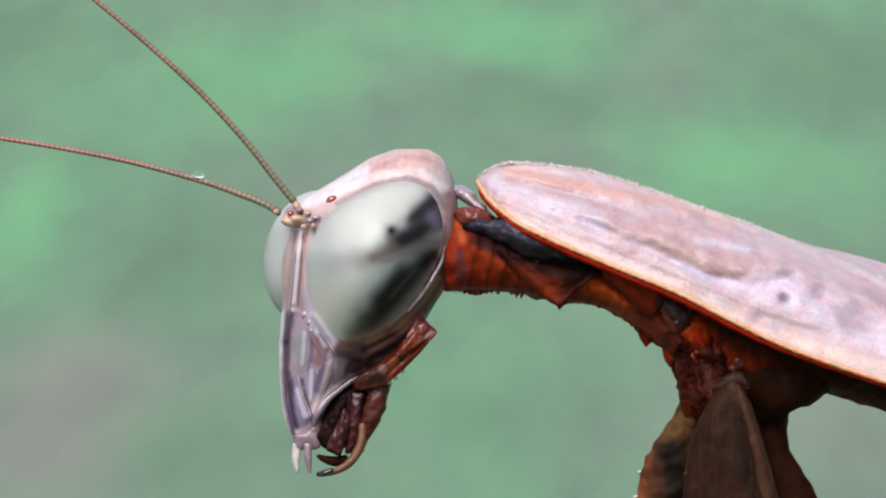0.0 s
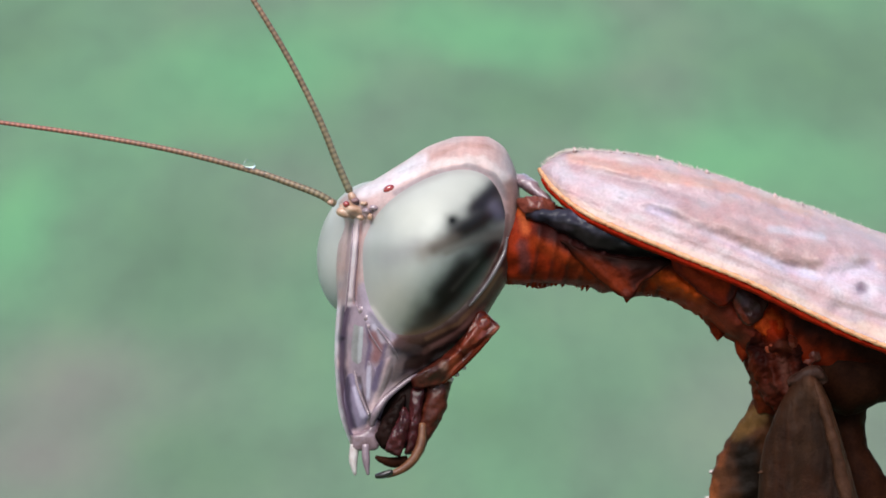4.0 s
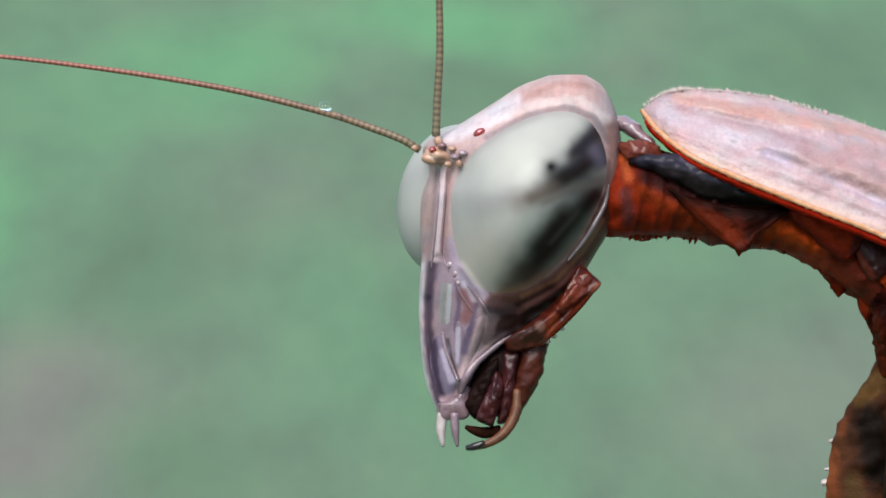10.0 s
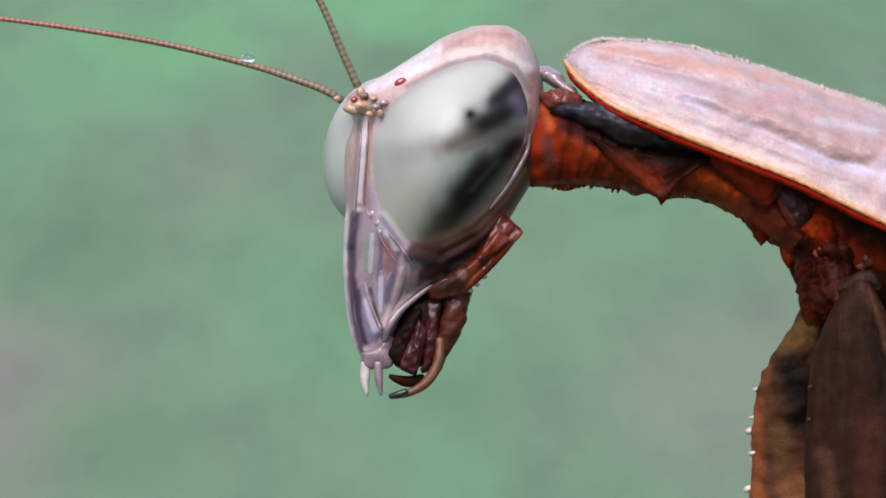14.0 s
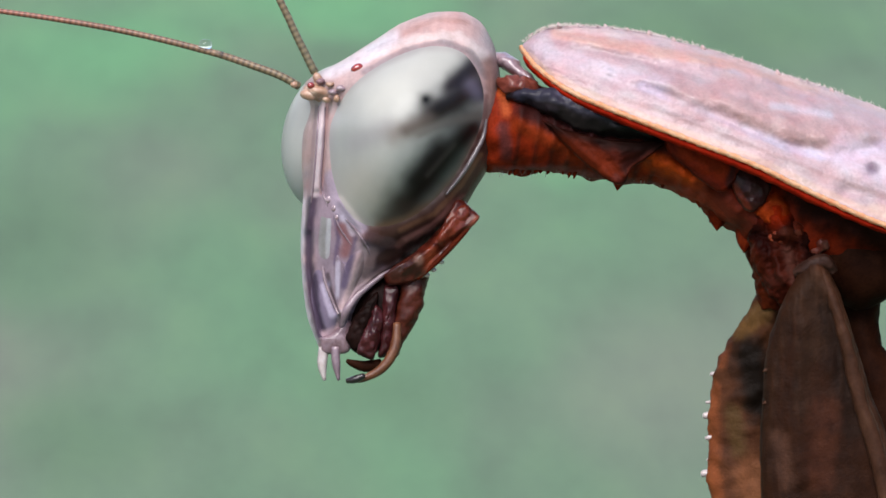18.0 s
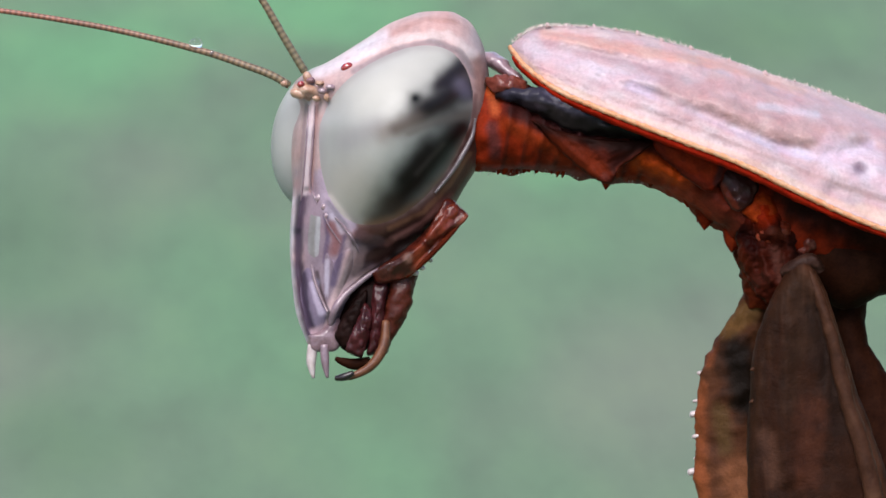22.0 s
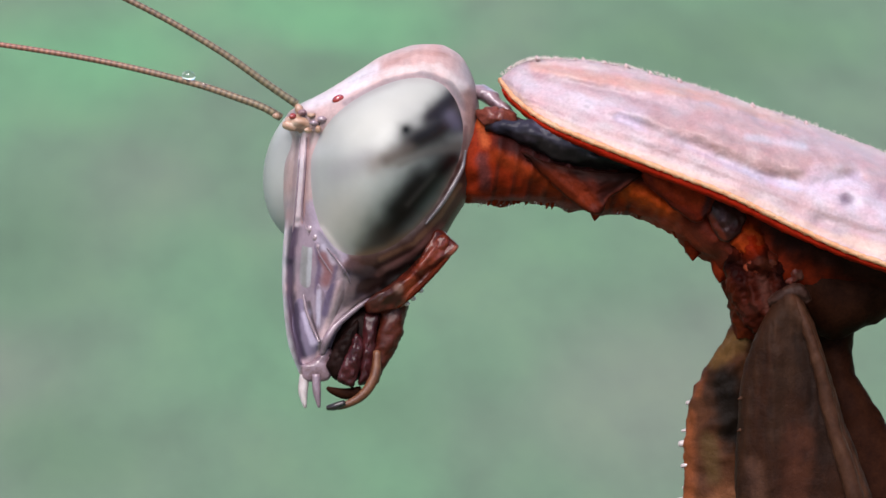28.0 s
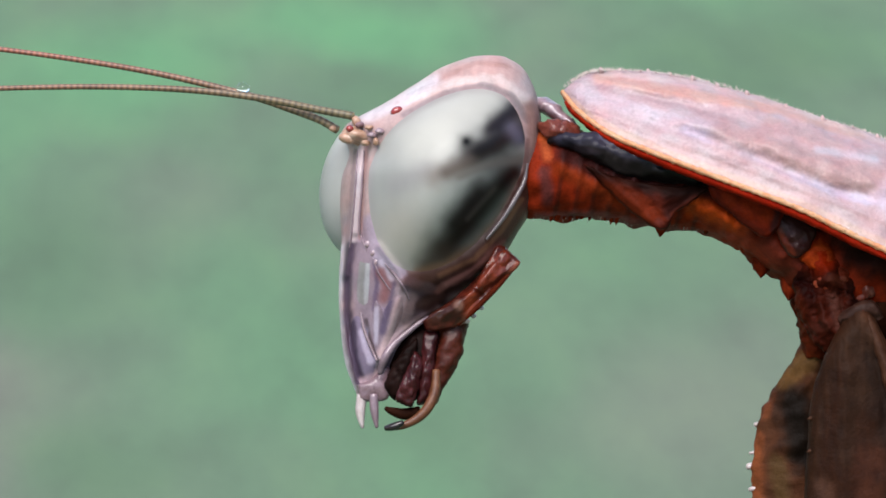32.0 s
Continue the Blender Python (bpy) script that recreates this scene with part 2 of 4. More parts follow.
HEAD_P = painted("head_painted", 1500, 0.4, 0.14, coat=0.1, gloss=0.05, vary=0.2, speck=0.2)
SHIELD_P = painted("shield_painted", 1300, 0.5, 0.5, coat=0.1, gloss=0.2, vary=0.14, speck=0.25)
CHEST_P = painted("chest_painted", 1800, 0.5, 0.3, glow=0.35, gloss=0.04, vary=0.45)
LEG_P = painted("leg_painted", 1400, 0.6, 0.4, gloss=0.05, vary=0.35, speck=0.35)
JAW_P = painted("jaw_painted", 1600, 0.38, 0.2, coat=0.28, gloss=0.1, vary=0.5)
PLATE_P = painted("plate_painted", 1500, 0.5, 0.15, coat=0.1, gloss=0.06, vary=0.4)
LASH_P = painted("antenna_painted", 900, 0.45, 0.05, vary=0.3)


def eye_material():
    """The satin skin of a compound eye: it takes its colouring from the part's tone."""
    m, nt, bsdf = material("compound_eye")
    co = nt.nodes.new("ShaderNodeTexCoord").outputs["Object"]
    at = nt.nodes.new("ShaderNodeAttribute")
    at.attribute_name = "tone"
    big = noise_tex(nt, co, 700, 3.0, 0.5)
    colour = mix(nt, 1.0, at.outputs["Color"], ramp(nt, big, [(0.3, (0.92, 0.92, 0.92)), (0.7, (1.07, 1.07, 1.06))]), "MULTIPLY")
    facets = nt.nodes.new("ShaderNodeTexVoronoi")
    facets.inputs["Scale"].default_value = 16000
    nt.links.new(co, facets.inputs["Vector"])
    nt.links.new(colour, bsdf.inputs["Base Color"])
    for key, value in (("Roughness", 0.34), ("Coat Weight", 0.24), ("Specular IOR Level", 0.02), ("Coat Roughness", 0.3)):
        bsdf.inputs[key].default_value = value
    bump(nt, bsdf, facets.outputs["Distance"], 0.12, 0.00001)
    return m


EYE = eye_material()


def drop_material():
    m, nt, bsdf = material("water_drop")
    bsdf.inputs["Base Color"].default_value = (1, 1, 1, 1)
    bsdf.inputs["Roughness"].default_value = 0.02
    bsdf.inputs["Transmission Weight"].default_value = 1.0
    bsdf.inputs["IOR"].default_value = 1.33
    return m


WATER = drop_material()


LUSH = [(-0.0125, 0.2480, 0.0075, 0.0175), (0.003, 0.2609, 0.009, 0.0134), (0.0171, 0.2178, 0.0067, 0.0164), (-0.0248, 0.1969, 0.0037, 0.0148)]
FRESH = [(-0.0049, 0.1547, 0.0055, 0.0143), (0.0060, 0.1668, 0.0052, 0.0153), (-0.0058, 0.1796, 0.0050, 0.0164), (0.0128, 0.1840, 0.0045, 0.0165)]
DEEP = [(0.0064, 0.2335, 0.0062, 0.0109), (-0.0293, 0.26, 0.0047, 0.0156), (-0.0144, 0.1876, 0.0042, 0.0172), (-0.0112, 0.1406, 0.0037, 0.0084), (0.0022, 0.1492, 0.0032, 0.0088),
        (0.0258, 0.2449, 0.0056, 0.0146), (0.0324, 0.2508, 0.0058, 0.0128)]
BARE = [(-0.0195, 0.1566, 0.0051, 0.0145), (-0.0205, 0.1394, 0.004, 0.0083)]
WORN = [(0.0163, 0.1565, 0.0042, 0.013), (0.0133, 0.1443, 0.004, 0.0105)]


def lawn_material():
    """Short lawn: soft patches of lush, deep and bare growth, over the far ground by noise."""
    m, nt, bsdf = material("lawn")
    co = nt.nodes.new("ShaderNodeNewGeometry").outputs["Position"]
    big = noise_tex(nt, co, 55, 2.0, 0.5, (1, 0.2, 0))
    fine = noise_tex(nt, co, 1500, 3.0, 0.6)
    wob = node(nt, "ShaderNodeTexNoise", Scale=90.0, Detail=2.0)
    flat = nt.nodes.new("ShaderNodeMapping")
    flat.inputs["Scale"].default_value = (1, 0.2, 0)
    nt.links.new(co, flat.inputs[0])
    nt.links.new(flat.outputs[0], wob.inputs["Vector"])
    add = nt.nodes.new("ShaderNodeVectorMath")
    add.operation = "MULTIPLY_ADD"
    nt.links.new(wob.outputs["Color"], add.inputs[0])
    add.inputs[1].default_value = (0.009, 0.03, 0)
    nt.links.new(co, add.inputs[2])
    colour = ramp(nt, big, [(0.3, (0.0994, 0.1178, 0.0865)), (0.5, (0.0828, 0.1270, 0.0791)), (0.7, (0.0810, 0.1546, 0.0828))])
    for patches, tone, share in ((LUSH, (0.0840, 0.2010, 0.0930), 0.78), (DEEP, (0.0644, 0.1058, 0.0607), 0.62), (FRESH, (0.0791, 0.1702, 0.0846), 0.3), (WORN, (0.118, 0.125, 0.098), 0.45), (BARE, (0.126, 0.113, 0.098), 0.82)):
        for x, y, rx, ry in patches:
            mp = nt.nodes.new("ShaderNodeMapping")
            mp.vector_type = "TEXTURE"
            mp.inputs["Location"].default_value = (x + 0.0045, y + 0.015, 0)
            mp.inputs["Scale"].default_value = (rx, ry, 1)
            nt.links.new(add.outputs[0], mp.inputs[0])
            length = nt.nodes.new("ShaderNodeVectorMath")
            length.operation = "LENGTH"
            nt.links.new(mp.outputs[0], length.inputs[0])
            mr = nt.nodes.new("ShaderNodeMapRange")
            mr.interpolation_type = "SMOOTHSTEP"
            for key, value in (("From Min", 1.75), ("From Max", 0.0), ("To Max", share)):
                mr.inputs[key].default_value = value
            nt.links.new(length.outputs["Value"], mr.inputs["Value"])
            colour = mix(nt, mr.outputs["Result"], colour, tone)
    tufts = noise_tex(nt, co, 210, 4.0, 0.6, (1, 0.24, 0))
    colour = mix(nt, 1.0, colour, ramp(nt, tufts, [(0.3, (0.90, 0.86, 0.90)), (0.5, (1, 1, 1)), (0.7, (1.08, 1.10, 1.04))]), "MULTIPLY")
    colour = mix(nt, 0.07, colour, ramp(nt, fine, [(0.3, (0.044, 0.078, 0.039)), (0.7, (0.113, 0.191, 0.104))]))
    nt.links.new(colour, bsdf.inputs["Base Color"])
    bsdf.inputs["Roughness"].default_value = 0.9
    bsdf.inputs["Specular IOR Level"].default_value = 0.1
    return m


LAWN = lawn_material()


# ---- shapes ----
def part(name, bm, mat, parent=None, label="", origin=None, smooth=True, root=None):
    """Links a bmesh drawn in the insect's measure as one mesh under its thing or part."""
    uv = bm.loops.layers.uv.new("UVMap")
    for f in bm.faces:
        f.smooth = smooth
        for loop in f.loops:
            loop[uv].uv = (loop.vert.co.x / 1000, loop.vert.co.y / 1000)
    at = place(origin) if origin else (BASE if root is None else root)
    for v in bm.verts:
        v.co = place(v.co) - at
    bmesh.ops.recalc_face_normals(bm, faces=bm.faces)
    data = bpy.data.meshes.new(name)
    bm.to_mesh(data)
    bm.free()
    data.materials.append(mat)
    ob = new(name, data)
    ob.parent = parent
    if origin:
        ob.location = at - BASE
    elif parent is None:
        ob.location = at
    if label:
        tagged(ob, label)
    return ob


def spline(rows, n):
    """Rows of numbers, smoothly filled up to n rows."""
    a = np.array(rows, float)
    a = np.vstack([2 * a[0] - a[1], a, 2 * a[-1] - a[-2]])
    out = []
    for s in np.linspace(0, len(rows) - 1, n):
        i = min(int(s), len(rows) - 2)
        u = s - i
        p0, p1, p2, p3 = a[i:i + 4]
        out.append(0.5 * (2 * p1 + (p2 - p0) * u + (2 * p0 - 5 * p1 + 4 * p2 - p3) * u * u + (3 * p1 - p0 - 3 * p2 + p3) * u ** 3))
    return np.array(out)


def sweep(rows, n=24, sides=14, level=False, bm=None, power=2.0, cap=0.35):
    """A skin round a line. Rows: across, down, away, half breadth in the plane, half breadth in depth."""
    bm = bm or bmesh.new()
    pts = spline(rows, n)
    rings = []
    for i, (x, y, w, a, b) in enumerate(pts):
        t = Vector(pts[min(i + 1, n - 1)][:3] - pts[max(i - 1, 0)][:3])
        side = Vector((1, 0, 0)) if level else Vector((t.y, -t.x, 0))
        if side.length < 1e-6:
            side = Vector((1, 0, 0))
        side.normalize()
        deep = Vector((0, 0, 1)) if level else side.cross(t).normalized()
        ring = []
        for k in range(sides):
            g = 2 * math.pi * k / sides
            c, s = math.cos(g), math.sin(g)
            c, s = math.copysign(abs(c) ** (2 / power), c), math.copysign(abs(s) ** (2 / power), s)
            ring.append(bm.verts.new(Vector((x, y, w)) + side * max(a, 0.3) * c + deep * max(b, 0.3) * s))
        rings.append(ring)
    for r0, r1 in zip(rings, rings[1:]):
        for k in range(sides):
            bm.faces.new((r0[k], r0[(k + 1) % sides], r1[(k + 1) % sides], r1[k]))
    for ring, other in ((rings[0], rings[1]), (rings[-1], rings[-2])):
        mid = sum((v.co for v in ring), Vector()) / sides
        prev = sum((v.co for v in other), Vector()) / sides
        tip = bm.verts.new(mid + (mid - prev) * cap)
        for k in range(sides):
            bm.faces.new((ring[k], ring[(k + 1) % sides], tip))
    return bm


def ball(at, size, turn=0.0, bm=None, rings=20, sides=28, power=1.0):
    """An egg: half sizes across, down and in depth; the upper end is fuller where power is below 1."""
    bm = bm or bmesh.new()
    c, s = math.cos(radians(turn)), math.sin(radians(turn))
    grid = []
    for i in range(rings + 1):
        th = math.pi * i / rings
        ring = []
        for k in range(sides):
            g = 2 * math.pi * k / sides
            z = -math.cos(th)
            r = math.sin(th) * (1 - (1 - power) * (z + 1) / 2)
            p = (size[0] * r * math.cos(g), size[1] * z, size[2] * r * math.sin(g))
            ring.append(bm.verts.new((at[0] + p[0] * c - p[1] * s, at[1] + p[0] * s + p[1] * c, at[2] + p[2])))
            if i in (0, rings):
                break
        grid.append(ring)
    for r0, r1 in zip(grid, grid[1:]):
        for k in range(sides):
            q = [r0[k % len(r0)], r0[(k + 1) % len(r0)], r1[(k + 1) % len(r1)], r1[k % len(r1)]]
            bm.faces.new(list(dict.fromkeys(q)))
    return bm


def rough(bm, amount, size, seed=0.0):
    """Uneven skin: shifts the surface in and out."""
    bm.normal_update()
    for v, n in [(v, v.normal.copy()) for v in bm.verts]:
        v.co += n * amount * noise.fractal(v.co / size + Vector((seed, seed * 2, 0)), 1.0, 2.0, 3)
    return bm


def rough_ball(at, size, turn):
    return rough(rough(ball(at, size, turn, rings=30, sides=40), 5, 22), 2, 9)


def plate(outline, away, thick=14, bulge=20, tilt=(0, 0), rounds=5):
    """A curved scale with a thin edge: outline of across and down; it bulges towards the front."""
    bm = bmesh.new()
    n = 6 * len(outline)
    loop = spline(list(outline) + [outline[0]], n + 1)[:-1]
    mid = loop.mean(axis=0)
    front, back = [], []
    for j in range(rounds + 1):
        k = j / rounds
        rf, rb = [], []
        for p in loop:
            q = mid + (p - mid) * (1 - k)
            w = away + tilt[0] * (q[0] - mid[0]) + tilt[1] * (q[1] - mid[1])
            lift = bulge * (1 - (1 - k) ** 2)
            rf.append(bm.verts.new((q[0], q[1], w - lift - (thick / 2 if j else 0))))
            rb.append(bm.verts.new((q[0], q[1], w - lift * 0.5 + thick / 2)))
            if j == rounds:
                break
        front.append(rf)
        back.append(rb)
    for side in (front, back):
        for r0, r1 in zip(side, side[1:]):
            for k in range(n):
                q = [r0[k], r0[(k + 1) % n], r1[(k + 1) % len(r1)], r1[k % len(r1)]]
                bm.faces.new(list(dict.fromkeys(q)))
    for k in range(n):
        bm.faces.new((front[0][k], back[0][k], back[0][(k + 1) % n], front[0][(k + 1) % n]))
    return bm


def line(*pts, r=4, n=20, sides=8):
    """A raised vein or ridge through points of across, down, away."""
    return sweep([(*p, r if i not in (0, len(pts) - 1) else r * 0.5, r if i not in (0, len(pts) - 1) else r * 0.5) for i, p in enumerate(pts)], n, sides)


def near_line(uv, pts):
    """How far points of across and down lie from a broken line."""
    best = np.full(len(uv), 1e9)
    pts = [np.array(p, float) for p in pts]
    for a, b in zip(pts, pts[1:] if len(pts) > 1 else pts):
        d = b - a
        k = np.clip(((uv - a) @ d) / max(d @ d, 1e-9), 0, 1)
        best = np.minimum(best, np.linalg.norm(uv - a - k[:, None] * d, axis=1))
    return best


def flat_points(bm):
    return np.array([v.co[:2] for v in bm.verts])


def relief(bm, strokes):
    """Welts and furrows in the skin: lines with a breadth and a height towards the front."""
    uv = flat_points(bm)
    lift = sum(h * np.exp(-(near_line(uv, pts) / b) ** 2) for pts, b, h in strokes)
    for v, h in zip(bm.verts, lift):
        v.co.z -= h
    return bm


def pigment(bm, base, strokes, sharp=4, waver=0.35):
    """The skin's colouring, with some shade and reflections put in: a ground tone and streaks with a breadth, a tone
    and a strength.
    """
    uv = flat_points(bm)
    tone = np.tile(np.array(base, float), (len(uv), 1))
    wob = np.array([noise.noise(Vector((p[0], p[1], 0)) / 16) for p in uv])
    for pts, b, colour, share in strokes:
        k = share * np.exp(-(near_line(uv, pts) * (1 + waver * wob) / b) ** sharp)
        tone += (np.array(colour) - tone) * k[:, None]
    layer = bm.verts.layers.float_color.new("tone")
    for v, c in zip(bm.verts, tone):
        v[layer] = (*c, 1)
    return bm


# ---- ground ----
def ground():
    bm = bmesh.new()
    xs = [-400, -40, -4, -0.4, 0.4, 4, 40, 400]
    grid = [[bm.verts.new((x, y, 0)) for x in xs] for y in xs]
    for r0, r1 in zip(grid, grid[1:]):
        for k in range(len(xs) - 1):
            bm.faces.new((r0[k], r0[k + 1], r1[k + 1], r1[k]))
    data = bpy.data.meshes.new("ground")
    bm.to_mesh(data)
    bm.free()
    data.materials.append(LAWN)
    tagged(new("ground", data), "soft green lawn ground with bare earthy patches", "ground", kind="structure")


ground()

# ---- the mantis ----
mantis = tagged(new("mantis"), "pinkish brown praying mantis with big pale eyes, standing still", "mantis")
mantis.location = BASE


# the head's outer form, level by level: across, down, away, half breadth, half depth
HEAD_ROWS = [(728, 264, 60, 30, 50), (718, 280, 55, 64, 85), (706, 305, 50, 91, 110), (686, 335, 45, 121, 135), (658, 370, 40, 153, 150),
             (662, 410, 40, 150, 160), (652, 450, 40, 152, 160), (645, 500, 40, 148, 150), (632, 545, 36, 134, 135), (616, 590, 30, 122, 115),
             (598, 630, 24, 105, 90), (571, 665, 18, 77, 70), (551, 700, 12, 54, 52), (540, 740, 8, 37, 38), (540, 785, 5, 21, 22)]
HEAD_FORM = spline(HEAD_ROWS, 400)
EYE_EDGE = [(543, 470), (549, 430), (575, 388), (625, 350), (690, 324), (742, 328), (772, 356), (784, 400), (776, 450), (750, 505), (707, 558), (657, 592), (605, 600), (565, 572), (547, 520)]
HEAD_RELIEF = [([(530, 405), (525, 470), (516, 540), (506, 600)], 7, 8), ([(541, 405), (535, 480), (530, 545)], 4, -6), ([(497, 555), (496, 640), (502, 700), (516, 770)], 5, 6),
               ([(521, 545), (512, 600), (507, 660), (513, 715), (525, 760)], 5, -6), ([(558, 560), (588, 600), (598, 622)], 5, 5), ([(590, 620), (575, 680), (556, 730)], 10, 7),
               ([(552, 738), (578, 703), (610, 677), (648, 657)], 6, 8), ([(620, 640), (665, 625), (700, 600)], 13, -10), ([(795, 490), (765, 545), (715, 592), (660, 625)], 8, 8),
               ([(610, 338), (680, 300), (745, 296), (790, 335)], 12, 5), ([(560, 352), (600, 330), (640, 312)], 8, 4), ([(800, 360), (804, 430), (788, 480)], 8, 4)]


def head_front(x, y):
    """How far away the front of the head lies at points of across and down."""
    x, y = np.asarray(x, float), np.asarray(y, float)
    mid, away, a, b = (np.interp(y, HEAD_FORM[:, 1], HEAD_FORM[:, k]) for k in (0, 2, 3, 4))
    u = np.clip((x - mid) / a, -0.985, 0.985)
    uv = np.stack([x.ravel(), y.ravel()], 1)
    lift = sum(h * np.exp(-(near_line(uv, pts) / w) ** 2) for pts, w, h in HEAD_RELIEF)
    return away - b * np.sqrt(1 - u * u) - lift.reshape(x.shape)


def on_head(outline, height, edge=0.7, sink=3.0, rounds=12, fine=6):
    """A plate or bulge that grows out of the head's skin: height at its middle, edge below 1 for a full form."""
    n = fine * len(outline)
    loop = spline(list(outline[-2:]) + list(outline) + list(outline[:3]), (len(outline) + 4) * fine + 1)[2 * fine:2 * fine + n]
    mid = loop.mean(axis=0)
    bm = bmesh.new()
    rings = []
    for j in range(rounds + 1):
        r = 1 - j / rounds
        q = mid + ((loop if j < rounds else loop[:1]) - mid) * r
        away = head_front(q[:, 0], q[:, 1]) + sink - (height + sink) * (1 - r * r) ** edge
        rings.append([bm.verts.new((*p, w)) for p, w in zip(q, away)])
    for r0, r1 in zip(rings, rings[1:]):
        for k in range(n):
            q = [r0[k], r0[(k + 1) % n], r1[(k + 1) % len(r1)], r1[k % len(r1)]]
            bm.faces.new(list(dict.fromkeys(q)))
    under = [bm.verts.new(v.co + Vector((0, 0, 0.5))) for v in rings[0]]
    back = bm.verts.new((mid[0], mid[1], max(v.co.z for v in under) + 12))
    for k in range(n):
        bm.faces.new((under[k], back, under[(k + 1) % n]))
    return bm


def welt(*pts, r=3.0, up=1.0):
    """A thin raised ridge along the head's skin."""
    fine = spline(pts, 5 * len(pts))
    return sweep([(x, y, head_front(x, y) - up, r * k, r * k) for (x, y), k in zip(fine, np.sin(np.linspace(0.25, math.pi - 0.25, len(fine))) ** 0.5)], 6 * len(fine), 10)


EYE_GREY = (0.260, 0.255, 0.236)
# Reflections put into the colour: bluish patch, part of the dark streaks, cream highlight.
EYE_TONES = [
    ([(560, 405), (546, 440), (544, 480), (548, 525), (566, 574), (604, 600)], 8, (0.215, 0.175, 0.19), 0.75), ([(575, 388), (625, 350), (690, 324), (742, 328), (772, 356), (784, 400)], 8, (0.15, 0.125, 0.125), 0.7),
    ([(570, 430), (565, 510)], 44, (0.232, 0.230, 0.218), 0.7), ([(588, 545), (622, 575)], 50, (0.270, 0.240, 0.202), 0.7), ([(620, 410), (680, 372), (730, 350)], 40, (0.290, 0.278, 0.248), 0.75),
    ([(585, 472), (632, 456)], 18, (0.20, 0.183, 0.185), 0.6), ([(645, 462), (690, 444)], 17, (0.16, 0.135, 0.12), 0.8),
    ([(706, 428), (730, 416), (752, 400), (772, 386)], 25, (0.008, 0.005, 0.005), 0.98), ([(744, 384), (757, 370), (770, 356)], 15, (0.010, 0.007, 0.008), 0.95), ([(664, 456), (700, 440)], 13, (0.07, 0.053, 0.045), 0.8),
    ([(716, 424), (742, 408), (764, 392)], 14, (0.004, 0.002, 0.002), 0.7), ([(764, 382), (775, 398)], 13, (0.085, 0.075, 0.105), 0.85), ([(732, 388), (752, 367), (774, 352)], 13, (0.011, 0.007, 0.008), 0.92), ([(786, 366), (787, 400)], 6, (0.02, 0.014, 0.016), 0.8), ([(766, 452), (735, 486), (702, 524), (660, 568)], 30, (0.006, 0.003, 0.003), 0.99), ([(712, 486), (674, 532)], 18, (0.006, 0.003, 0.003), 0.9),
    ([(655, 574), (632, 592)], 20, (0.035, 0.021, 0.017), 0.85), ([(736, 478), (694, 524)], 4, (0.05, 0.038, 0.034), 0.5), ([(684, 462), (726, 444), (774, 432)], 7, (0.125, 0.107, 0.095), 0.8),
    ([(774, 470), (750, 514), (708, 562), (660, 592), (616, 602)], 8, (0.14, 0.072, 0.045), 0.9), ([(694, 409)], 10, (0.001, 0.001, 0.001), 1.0)]


